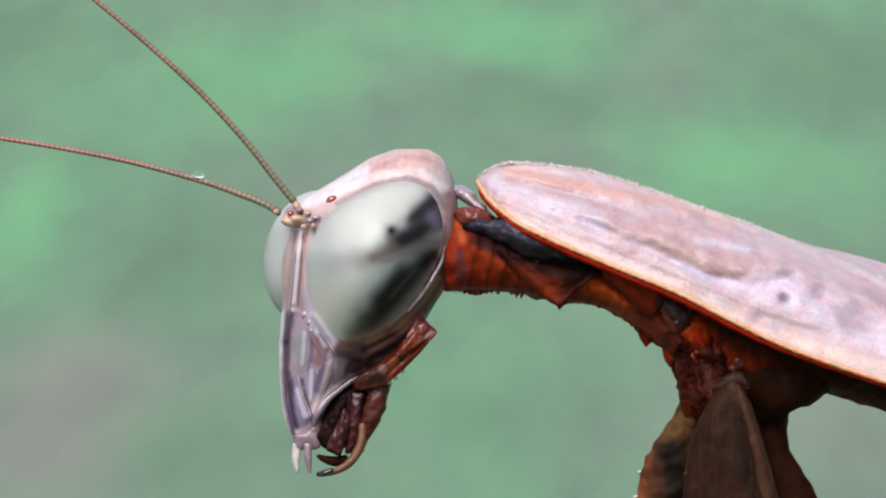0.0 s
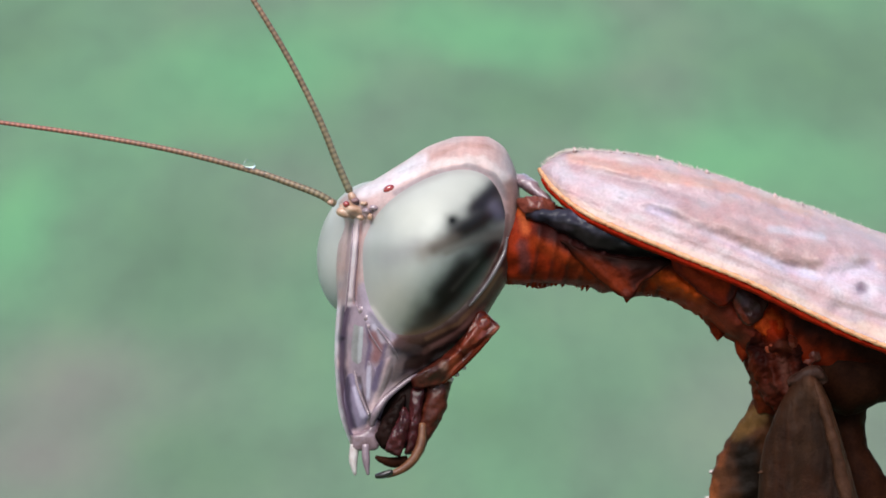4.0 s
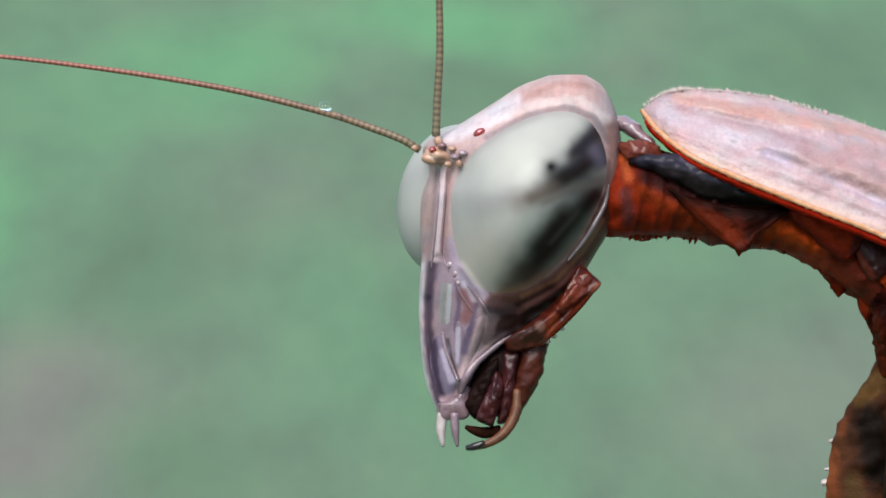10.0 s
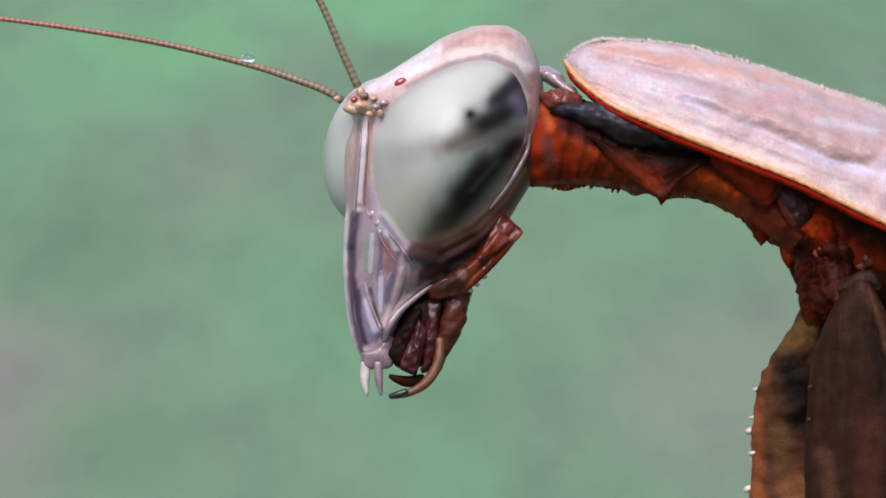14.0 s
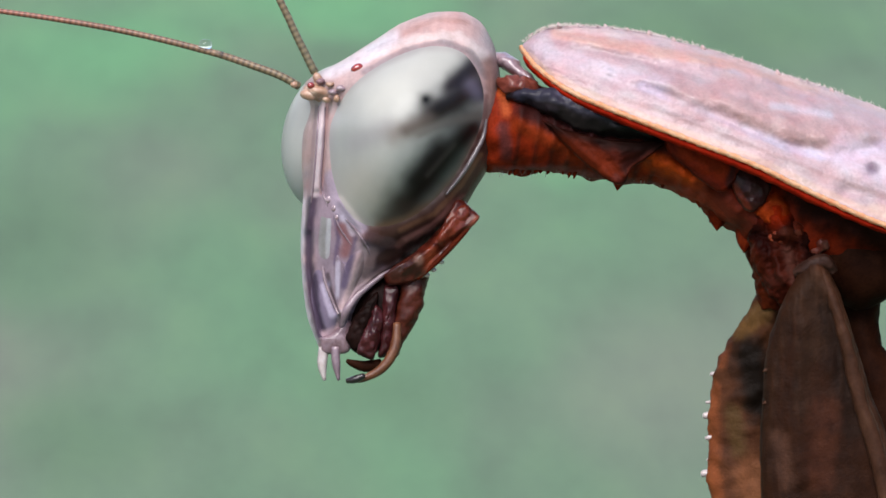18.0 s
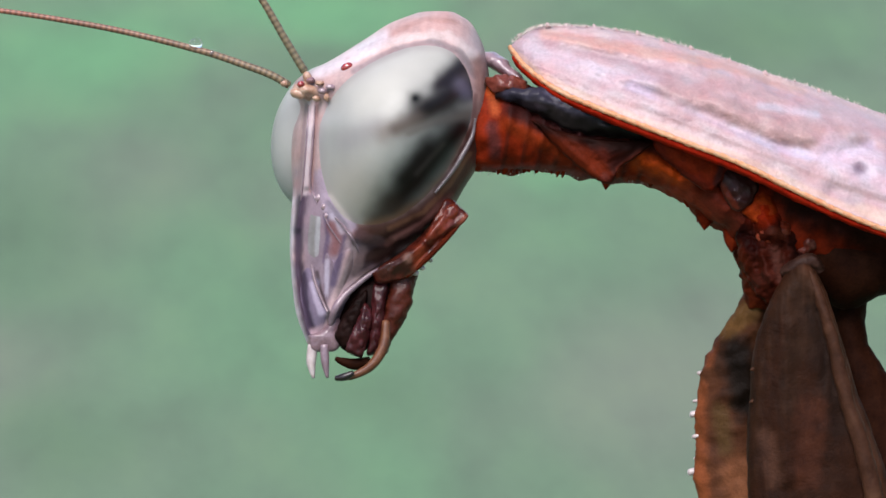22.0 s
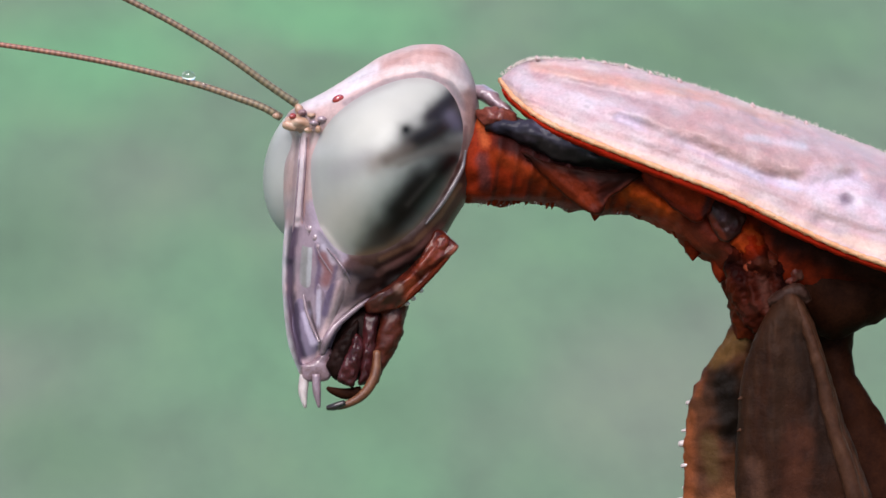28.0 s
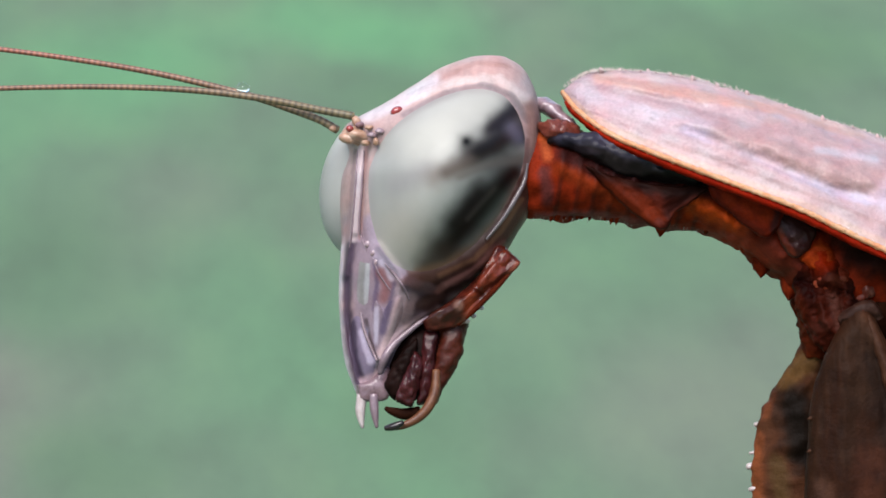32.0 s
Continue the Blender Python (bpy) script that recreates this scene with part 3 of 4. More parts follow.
def build_head():
    bm = rough(sweep(HEAD_ROWS, 220, 220, level=True), 0.7, 60)
    relief(bm, HEAD_RELIEF)
    pigment(bm, (0.30, 0.205, 0.195), [
        # crown and the band behind the eye; the dark line above the eye is painted shade
        ([(640, 312), (700, 285), (762, 288)], 26, (0.330, 0.205, 0.185), 0.7), ([(660, 300), (712, 278), (760, 284)], 5, (0.24, 0.13, 0.11), 0.6), ([(640, 326), (700, 303), (752, 306)], 5, (0.23, 0.14, 0.13), 0.5),
        ([(600, 338), (680, 310), (745, 306), (785, 336)], 9, (0.40, 0.315, 0.30), 0.8), ([(545, 356), (600, 332), (640, 308)], 15, (0.43, 0.375, 0.385), 0.75),
        ([(600, 362), (660, 330), (720, 316), (765, 332), (788, 370)], 6, (0.145, 0.115, 0.12), 0.75), ([(800, 300), (814, 350), (814, 400)], 14, (0.17, 0.13, 0.14), 0.8),
        ([(797, 350), (800, 420), (784, 474)], 13, (0.19, 0.105, 0.09), 0.85), ([(788, 400), (782, 448), (757, 505)], 4, (0.12, 0.06, 0.055), 0.7), ([(808, 410), (798, 470)], 6, (0.14, 0.085, 0.085), 0.7),
        # brown cheek below the eye, darkened by shade put into its colour
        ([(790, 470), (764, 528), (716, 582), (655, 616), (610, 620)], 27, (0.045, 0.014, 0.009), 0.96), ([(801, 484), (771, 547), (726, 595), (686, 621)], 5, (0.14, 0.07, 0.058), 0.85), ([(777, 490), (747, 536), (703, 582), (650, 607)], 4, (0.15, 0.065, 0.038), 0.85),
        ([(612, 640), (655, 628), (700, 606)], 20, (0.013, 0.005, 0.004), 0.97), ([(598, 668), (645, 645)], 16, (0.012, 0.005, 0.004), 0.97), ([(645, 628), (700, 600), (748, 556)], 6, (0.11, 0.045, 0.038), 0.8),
        # face
        ([(535, 560), (555, 640), (540, 740)], 50, (0.155, 0.112, 0.138), 0.9), ([(545, 520), (556, 570), (590, 602)], 10, (0.25, 0.20, 0.245), 0.8), ([(498, 545), (493, 640), (498, 700), (513, 775)], 7, (0.42, 0.355, 0.375), 0.95),
        ([(515, 555), (508, 600), (506, 660), (510, 715), (522, 765)], 8, (0.035, 0.022, 0.036), 0.96), ([(500, 545), (510, 530)], 8, (0.22, 0.13, 0.13), 0.7),
        ([(532, 405), (526, 475), (518, 545)], 7, (0.36, 0.29, 0.30), 0.85), ([(523, 410), (517, 480), (509, 545)], 3.5, (0.20, 0.13, 0.135), 0.85), ([(541, 405), (535, 480), (528, 545)], 3, (0.20, 0.115, 0.11), 0.85),
        ([(551, 585), (554, 615), (548, 655)], 4, (0.08, 0.055, 0.09), 0.85), ([(580, 618), (572, 645)], 4, (0.07, 0.05, 0.08), 0.8), ([(560, 585), (575, 610)], 4, (0.34, 0.28, 0.33), 0.7), ([(560, 600), (568, 624), (564, 640)], 8, (0.15, 0.065, 0.068), 0.9), ([(560, 660), (552, 705)], 7, (0.19, 0.15, 0.22), 0.7),
        ([(592, 640), (578, 690), (556, 728)], 9, (0.32, 0.225, 0.235), 0.8), ([(608, 640), (594, 672)], 8, (0.13, 0.085, 0.085), 0.8), ([(600, 615), (636, 625)], 8, (0.075, 0.040, 0.040), 0.8),
        ([(536, 672), (541, 700), (552, 734)], 3.2, (0.050, 0.035, 0.040), 0.9), ([(530, 690), (528, 750)], 9, (0.24, 0.20, 0.285), 0.8), ([(540, 782), (556, 758)], 14, (0.33, 0.20, 0.20), 0.7)])
    layer = bm.verts.layers.float_color["tone"]
    for v in bm.verts:
        n = noise.fractal(Vector((v.co.x / 9 + v.co.y / 60, v.co.y / 55 - v.co.x / 60, 7)), 1, 2, 3)
        m = noise.fractal(Vector((v.co.x / 40, v.co.y / 40, 2)), 1, 2, 3)
        c = Vector(v[layer][:3]) * (1 + 0.10 * n)
        v[layer] = (c.x * (1 + 0.06 * m), c.y * (1 - 0.05 * m), c.z * (1 - 0.07 * m), 1)
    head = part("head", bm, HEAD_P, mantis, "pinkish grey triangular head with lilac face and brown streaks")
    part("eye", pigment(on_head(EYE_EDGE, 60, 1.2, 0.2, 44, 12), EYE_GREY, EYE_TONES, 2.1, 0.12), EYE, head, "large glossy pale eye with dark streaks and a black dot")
    # added pale line that stands for a glint at the eye's lower edge
    part("eye_glint", welt((787, 436), (781, 464), (766, 492), (748, 520), (722, 552), r=4.2, up=2.5), GLINT, head, "thin pale raised line standing for a glint along the eye")
    part("eye", pigment(ball((550, 455, 140), (86, 120, 110), 12, rings=30, sides=40), EYE_GREY, []), EYE, head, "large glossy pale eye on the far side of the head")
    # plates and ridges of the face
    bm = on_head([(526, 576), (531, 575), (542, 574), (547, 575), (547, 596), (545, 622), (542, 648), (538, 656), (531, 662), (522, 660), (517, 652), (517, 636), (520, 608)], 1.2, 0.6, 2, rounds=16)
    part("face_plate", pigment(bm, (0.148, 0.138, 0.135), [([(541, 585), (536, 645)], 4, (0.25, 0.24, 0.25), 0.8), ([(518, 656), (540, 654)], 5, (0.26, 0.23, 0.195), 0.7), ([(527, 590), (523, 640)], 3, (0.17, 0.155, 0.155), 0.7), ([(546, 580), (545, 640)], 3, (0.13, 0.10, 0.13), 0.8)]), HEAD_P, head, "pale greenish cream plate on the face")
    bm = on_head([(550, 640), (562, 655), (575, 640), (592, 636), (594, 662), (580, 692), (566, 716), (554, 733), (545, 706), (545, 668)], 5, 0.5, rounds=18)
    part("cheek_plate", pigment(bm, (0.142, 0.105, 0.128), [([(588, 645), (576, 690), (556, 726)], 8, (0.31, 0.215, 0.215), 0.85), ([(572, 645), (560, 690)], 6, (0.065, 0.047, 0.078), 0.9), ([(552, 655), (550, 705)], 4, (0.33, 0.29, 0.35), 0.7), ([(592, 655), (580, 690)], 3, (0.15, 0.09, 0.09), 0.7)]), HEAD_P, head, "smooth lilac pink cheek plate")
    bm = on_head([(513, 664), (526, 662), (534, 690), (545, 722), (551, 740), (540, 768), (523, 772), (512, 735), (507, 700)], 5, 0.5, rounds=18)
    part("nose_plate", pigment(bm, (0.128, 0.098, 0.138), [([(514, 675), (516, 730), (525, 762)], 7, (0.035, 0.022, 0.038), 0.93), ([(530, 690), (540, 735)], 6, (0.31, 0.26, 0.33), 0.8), ([(530, 768), (546, 760)], 8, (0.33, 0.22, 0.24), 0.8)]), HEAD_P, head, "lilac plate above the lip")
    part("face_ridge", welt((528, 660), (532, 684), (541, 710), (551, 734), r=2.2, up=4.5), LIP, head, "thin pale ridge down the face")
    part("face_ridge", welt((566, 588), (582, 606), (596, 628), (602, 642), r=2.0, up=1), EDGE, head, "thin pale ridge down the face")
    part("face_ridge", welt((548, 578), (556, 600), (574, 628), r=1.5, up=0.5), EDGE, head, "thin pale ridge down the face")
    part("face_ridge", welt((527, 410), (523, 470), (516, 535), (512, 560), r=1.8, up=1), EDGE, head, "thin pale ridge down the face")
    part("face_ridge", welt((537, 412), (533, 470), (528, 530), (538, 566), r=1.8, up=1), EDGE, head, "thin pale ridge down the face")
    part("cheek_edge", sweep([(x, y, float(head_front(x, y)) - 4, r, r * 1.2) for x, y, r in ((556, 752, 5), (563, 730, 7), (578, 709, 6), (600, 690, 5), (622, 674, 4), (641, 664, 3))], 40, 14), EDGE, head, "rounded lilac pink edge of the cheek")
    for x, y, r0 in ((541, 556, 4.5), (549, 570, 4), (553, 584, 3.5)):
        part("face_knob", ball((x, y, head_front(x, y) + 0.55 * r0), (1.2 * r0, r0 * 1.5, r0), 30, rings=10, sides=14), LIP, head, "small glossy pale knob")
    part("ocellus", ball((588, 354, head_front(588, 354)), (10, 6.5, 8), -25), OCELLUS, head, "dark red simple eye")
    part("ocellus", ball((516, 379, -62), (6, 5.5, 7)), OCELLUS, head, "dark red simple eye")
    part("brow", rough(ball((526, 389, -40), (24, 13, 28), 14, rings=30, sides=40), 3, 14), SOCKET, head, "pale orange brow between the antennae")
    for x, y, w, size, turn, skin in ((511, 393, -56, (13, 8, 9), 20, SOCKET), (550, 391, -80, (8, 5, 8), 0, LIP), (562, 385, -86, (8, 4.5, 6), 0, LIP), (540, 402, -70, (7, 5, 6), 10, SOCKET), (531, 373, -60, (7, 5, 8), 0, MAUVE), (556, 401, -84, (5, 6, 6), 0, SOCKET),
                                      (546, 378, -72, (7, 4, 6), 0, SOCKET)):
        part("brow_knob", rough(ball((x, y, w), size, turn, rings=16, sides=20), 1.2, 8), skin, head)
    part("lip", rough(plate([(520, 770), (535, 764), (552, 752), (566, 742), (574, 762), (566, 792), (542, 796), (524, 792)], -20, 10, 7, rounds=12), 1.2, 14), LIP_SKIN, head, "pinkish lilac upper lip")
    rnd = random.Random(3)
    for k in range(14):
        x, y = 811 - k * 2.4, 375 + k * 9.5 + rnd.uniform(-6, 6)
        part("bristle", line((x - 6, y, 30), (x + rnd.uniform(4, 11), y + rnd.uniform(2, 9), 22), r=0.9, n=4, sides=5), PALE, head)
    # mouthparts
    jag = lambda rows, n, sides: rough(rough(sweep(rows, 40, 28), 4, 22), 2, 7)
    # dark patch and ball put the shade of the mouth cavity into colour
    part("mouth_gap", on_head([(572, 736), (590, 706), (620, 684), (650, 664), (690, 632), (704, 640), (672, 690), (640, 715), (610, 745), (585, 765)], 1, 0.6), SHINY, head, "dark patch for the shaded gap above the jaws")
    part("mouth", rough(ball((612, 730, 5), (42, 70, 40), 25), 5, 30), SHINY, head, "dark open mouth")
    part("mandible", rough(plate([(570, 748), (596, 714), (614, 702), (606, 750), (594, 790), (574, 792), (562, 770)], -32, 12, 10, rounds=14), 4, 16), SHINY, head, "black brown jaw")
    part("maxilla", rough(plate([(610, 716), (620, 738), (615, 775), (606, 802), (588, 800), (580, 786), (597, 745)], -38, 12, 9, rounds=14), 4, 14), INNER, head, "dark purple maroon inner jaw")
    part("maxilla", rough(plate([(624, 690), (644, 690), (640, 740), (629, 792), (612, 802), (616, 760)], -30, 12, 9, rounds=14), 4, 12), INNER, head, "dark maroon outer jaw")
    bm = rough(rough(plate([(622, 676), (655, 650), (690, 625), (722, 590), (738, 562), (752, 566), (770, 582), (771, 592), (740, 622), (704, 660), (676, 684), (650, 690), (630, 690)], -40, 22, 15, rounds=24), 4, 26), 1.0, 10)
    relief(bm, [([(660, 664), (700, 634), (735, 592)], 6, 5), ([(690, 660), (730, 622)], 4, -5), ([(700, 612), (712, 640)], 4, -6)])
    # left end dark: the shadow it runs into is put into the colour
    pigment(bm, (0.045, 0.007, 0.004), [([(744, 585), (712, 618)], 14, (0.12, 0.019, 0.008), 0.9), ([(700, 640), (690, 660)], 10, (0.19, 0.03, 0.010), 0.8), ([(640, 672), (672, 664)], 15, (0.020, 0.005, 0.003), 0.9),
                                         ([(676, 684), (742, 622), (770, 590)], 5, (0.15, 0.04, 0.022), 0.8), ([(690, 628), (722, 594)], 5, (0.03, 0.004, 0.002), 0.8), ([(678, 652)], 8, (0.15, 0.075, 0.055), 0.7)])
    part("jaw_base", bm, JAW_P, head, "glossy red brown jaw base with a pointed corner")
    part("jaw_knob", rough(ball((746, 584, -54), (11, 16, 8), 30), 2, 8), JAW, head)
    part("jaw_edge", line((676, 682, -50), (706, 656, -56), (742, 620, -54), (770, 588, -46), r=4), MAROON, head)
    for x, y in ((700, 668), (712, 656), (690, 676)):
        part("bristle_knob", ball((x, y, -40), (5, 4, 5), rings=6, sides=9), PALE, head)
    part("labium", rough(sweep([(672, 675, -15, 22, 24), (662, 720, -20, 20, 24), (645, 760, -22, 16, 18), (628, 800, -24, 10, 14)], 60, 30), 3.5, 17), LABIUM, head, "jagged red brown lower lip")
    part("palp", sweep([(642, 750, -40, 6, 6), (638, 788, -44, 8, 8), (619, 818, -46, 7.5, 7.5), (591, 834, -46, 5.5, 5.5), (566, 839, -46, 3, 3)], 26, 12), TAN, head, "tan feeler beside the mouth")
    part("palp_tip", sweep([(590, 830, -60, 4, 4), (575, 836, -58, 6, 6), (562, 838, -54, 4, 4)], 8, 8), BLACK, head)
    part("palp", sweep([(616, 812, -20, 8, 8), (592, 816, -22, 9, 9), (572, 811, -22, 6, 6), (562, 806, -22, 3, 3)], 14, 10), DARK, head, "dark feeler beside the mouth")
    part("lip_palp", sweep([(527, 785, -20, 8, 7), (524, 812, -20, 7.5, 7), (527, 836, -20, 2.5, 3)], 12, 10), WHITE, head, "whitish pointed feeler below the lip")
    part("lip_palp", sweep([(545, 785, -26, 7, 7), (546, 812, -26, 6.5, 7), (549, 836, -26, 2.5, 3)], 12, 10), EDGE, head, "pinkish pointed feeler below the lip")
    # the antennae: a knobbed root and a beaded lash
    part("antenna", beaded([(497, 378, -20), (470, 362, -22), (430, 346, -20), (352, 319, -16), (200, 280, -8), (0, 245, 0), (-220, 218, 10), (-520, 200, 30)], 6.8, 2.5, 232, ((0.092, 0.068, 0.038), (0.13, 0.042, 0.027))), LASH_P, head, "beaded reddish brown antenna with a water drop")
    part("antenna_root", ball((489, 375, -22), (7, 5.5, 7), 20), SOCKET, head)
    part("water_drop", ball((352, 310, -18), (10.5, 9, 10)), WATER, head, "clear water drop on the antenna")
    part("water_drop", ball((376, 325, -20), (6, 4.5, 6), 15), WATER, head, "small clear water drop on the antenna")
    lash = part("antenna", beaded([(ROOT[0], ROOT[1], ROOT[2]), (486, 314, -40), (436, 251, -44), (365, 174, -46), (286, 100, -46), (197, 24, -44), (62, -84, -40), (-150, -245, -30)], 6.8, 3, 190, ((0.082, 0.066, 0.036), (0.105, 0.050, 0.029))), LASH_P, head, "beaded brown antenna that swings slowly", origin=ROOT)
    part("antenna_root", ball((526, 367, -40), (7, 10, 8), -20), SOCKET, head)
    return head, lash


ROOT = (522, 358, -38)


def beaded(pts, r0, r1, n, hues):
    """A tapering lash of small beads, dark with pale joints; hues: at the root, and from there on."""
    dense = spline(pts, 40 * len(pts))
    run = np.concatenate([[0], np.cumsum(np.linalg.norm(np.diff(dense, axis=0), axis=1))])
    line3 = np.stack([np.interp(np.linspace(0, run[-1], n), run, dense[:, k]) for k in range(3)], 1)
    rows = []
    for i, p in enumerate(line3):
        r = r0 + (r1 - r0) * (i / (n - 1)) ** 0.7
        rows.append((*p, r * (1.0 if i % 2 else 0.92), r * (1.0 if i % 2 else 0.92)))
    bm = sweep(rows, n, 8)
    layer = bm.verts.layers.float_color.new("tone")
    for k, v in enumerate(bm.verts):
        i = min(k // 8, n - 1)
        far = min(1.0, i / (0.5 * n))
        c = Vector(hues[0]).lerp(Vector(hues[1]), far)
        v[layer] = (*(c * (0.6 if i % 2 else 1.9)), 1)
    return bm


SPAN, HALF = 290, 64         # how finely the shield is drawn: along, and from the ridge to each edge


def build_thorax():
    # shield: a saddle from the near edge over the ridge to the far edge
    near = spline([(845, 322, 40), (868, 356, -20), (920, 398, -70), (1000, 436, -105), (1100, 478, -125), (1200, 520, -140), (1300, 572, -150), (1400, 618, -155), (1568, 676, -160), (1800, 745, -150), (2000, 800, -120), (2150, 840, -70)], SPAN)
    top = spline([(847, 318, 45), (872, 298, 40), (906, 288, 40), (975, 292, 40), (1050, 304, 42), (1140, 330, 45), (1250, 370, 48), (1345, 402, 50), (1560, 492, 55), (1800, 590, 60), (2000, 680, 60), (2150, 760, 60)], SPAN)
    far = spline([(850, 322, 60), (880, 340, 110), (930, 350, 150), (1000, 350, 180), (1090, 370, 205), (1190, 396, 225), (1300, 412, 240), (1410, 428, 250), (1580, 466, 260), (1800, 556, 260), (2000, 650, 230), (2150, 750, 170)], SPAN)
    bm = bmesh.new()
    rows = []
    for i in range(SPAN):
        row = []
        for k in range(2 * HALF + 1):
            v = k / HALF - 1
            edge = near[i] if v < 0 else far[i]
            w = abs(v)
            c, s = 1 - math.cos(w * math.pi / 2), math.sin(w * math.pi / 2)
            p = np.array([top[i][0] + (edge[0] - top[i][0]) * w, top[i][1] + (edge[1] - top[i][1]) * (0.45 * c + 0.55 * w), top[i][2] + (edge[2] - top[i][2]) * (0.7 * s + 0.3 * w)])
            n = noise.fractal(Vector(p) / 70, 1, 2, 3)
            p[2] += 10 * n * (1 - w ** 4)
            p[1] += 3 * n * (1 - w ** 2)
            row.append(p)
        rows.append(row)
    skins = []
    for inner in (0, 1):
        skins.append([[bm.verts.new((p[0], p[1] + inner * 9, p[2] + inner * (9 if k < HALF else -9))) for k, p in enumerate(row)] for row in rows])
    for grid in skins:
        for r0, r1 in zip(grid, grid[1:]):
            for k in range(2 * HALF):
                bm.faces.new((r0[k], r0[k + 1], r1[k + 1], r1[k]))
    a, b = skins
    for k in (0, 2 * HALF):
        for i in range(SPAN - 1):
            bm.faces.new((a[i][k], a[i + 1][k], b[i + 1][k], b[i][k]))
    for i in (0, SPAN - 1):
        for k in range(2 * HALF):
            bm.faces.new((a[i][k], a[i][k + 1], b[i][k + 1], b[i][k]))
    edge = [(858, 338), (880, 362), (925, 391), (1000, 427), (1100, 469), (1200, 510), (1300, 561), (1400, 607), (1568, 666), (1800, 736)]
    groove = [(1030, 392), (1090, 416), (1150, 442), (1205, 470), (1255, 492), (1300, 505), (1350, 506), (1400, 490)]
    relief(bm, [([(1090, 402), (1180, 434), (1250, 460), (1320, 474), (1370, 470)], 25, 18), ([(1150, 392), (1260, 420), (1350, 446)], 32, 13), ([(1400, 480), (1470, 505), (1560, 530)], 36, 9), (groove, 11, -5), ([(960, 336), (1060, 364), (1160, 384)], 9, -5),
                ([(900, 306), (960, 320), (1080, 346), (1180, 362), (1290, 400)], 8, 8), ([(980, 368), (1080, 394)], 9, 6), ([(880, 350), (960, 385), (1060, 424), (1180, 474), (1290, 528)], 10, 3), ([(1380, 527)], 13, -12),
                ([(1442, 516)], 16, -8), ([(1503, 560)], 32, -12), ([(1470, 440), (1568, 500), (1700, 570)], 16, 10), ([(1340, 560), (1450, 595), (1560, 630)], 12, -8), ([(1330, 410), (1350, 455)], 9, -6)])
    pigment(bm, (0.295, 0.207, 0.216), [([(900, 300), (960, 316), (1080, 341), (1180, 356), (1300, 398)], 10, (0.352, 0.189, 0.145), 0.7), ([(900, 318), (960, 336), (1040, 358), (1110, 378)], 5, (0.235, 0.155, 0.165), 0.7), ([(880, 330), (950, 348), (1030, 374)], 4, (0.36, 0.29, 0.30), 0.6),
        ([(870, 326), (940, 352), (1000, 376), (1100, 400)], 13, (0.330, 0.260, 0.290), 0.7), (groove, 9, (0.317, 0.273, 0.343), 0.8), ([(1150, 450), (1205, 476), (1250, 494)], 3, (0.220, 0.172, 0.211), 0.5),
        ([(1090, 402), (1180, 434), (1250, 460), (1320, 476), (1370, 472)], 25, (0.251, 0.148, 0.142), 0.8), ([(1180, 446), (1250, 474), (1310, 484)], 9, (0.198, 0.119, 0.110), 0.6), ([(1160, 384), (1260, 418)], 16, (0.290, 0.180, 0.172), 0.6), ([(1230, 425), (1320, 440)], 7, (0.330, 0.286, 0.317), 0.6),
        ([(1370, 440), (1410, 462)], 22, (0.320, 0.240, 0.255), 0.6), ([(1340, 500), (1450, 548), (1568, 600)], 30, (0.352, 0.282, 0.326), 0.7), ([(900, 380), (1000, 420), (1150, 480), (1300, 546)], 9, (0.330, 0.233, 0.233), 0.7),
        ([(1000, 412), (1150, 470), (1300, 534), (1450, 592)], 3, (0.238, 0.150, 0.145), 0.6), (edge, 6, (0.378, 0.255, 0.207), 0.7), ([(1380, 590), (1568, 650)], 9, (0.387, 0.282, 0.220), 0.6),
        ([(905, 292), (1050, 308), (1140, 334), (1345, 406), (1560, 496)], 7, (0.352, 0.264, 0.251), 0.6), ([(1300, 412), (1420, 460)], 18, (0.273, 0.185, 0.189), 0.5),
        ([(1382, 526)], 11, (0.101, 0.066, 0.092), 0.9), ([(1442, 516)], 14, (0.163, 0.110, 0.132), 0.7), ([(1503, 560)], 32, (0.189, 0.128, 0.150), 0.7), ([(1540, 520), (1600, 545)], 14, (0.211, 0.145, 0.163), 0.6)])
    layer = bm.verts.layers.float_color["tone"]
    for v in bm.verts:
        along, athwart = v.co.x * 0.93 + v.co.y * 0.36, v.co.y * 0.93 - v.co.x * 0.36
        n = noise.fractal(Vector((along / 60, athwart / 9, 0)), 1, 2, 3)
        m = noise.fractal(Vector((along / 34, athwart / 22, 5)), 1, 2, 3)
        g = noise.fractal(Vector((along / 7, athwart / 6, 9)), 1, 2, 2)
        c = Vector(v[layer][:3]) * (1.0 + 0.05 * n + 0.07 * g)
        v[layer] = (c.x * (1 + 0.05 * m), c.y * (1 - 0.10 * m), c.z * (1 - 0.10 * m), 1)
        v.co.z -= 1.0 * n + 0.9 * g
    shield = part("shield", bm, SHIELD_P, mantis, "pinkish warty neck shield, humped, with thin orange edges")
    rim = sweep([(*p[:2], p[2] - 1, 4.2, 6) for p in near[:250:6]], 260, 8)
    part("rim", rough(rim, 2.0, 5), RIM, shield, "thin glowing orange rim")
    part("lining", rough(sweep([(p[0] - 3, p[1] + 4 + 3 * math.sin(math.pi * i / 240), p[2] + 12, 2.5 + 4.5 * math.sin(math.pi * i / 240), 12) for i, p in list(enumerate(near))[14:225:6]], 120, 12), 2, 12), LINING, shield, "deep red lining under the rim")
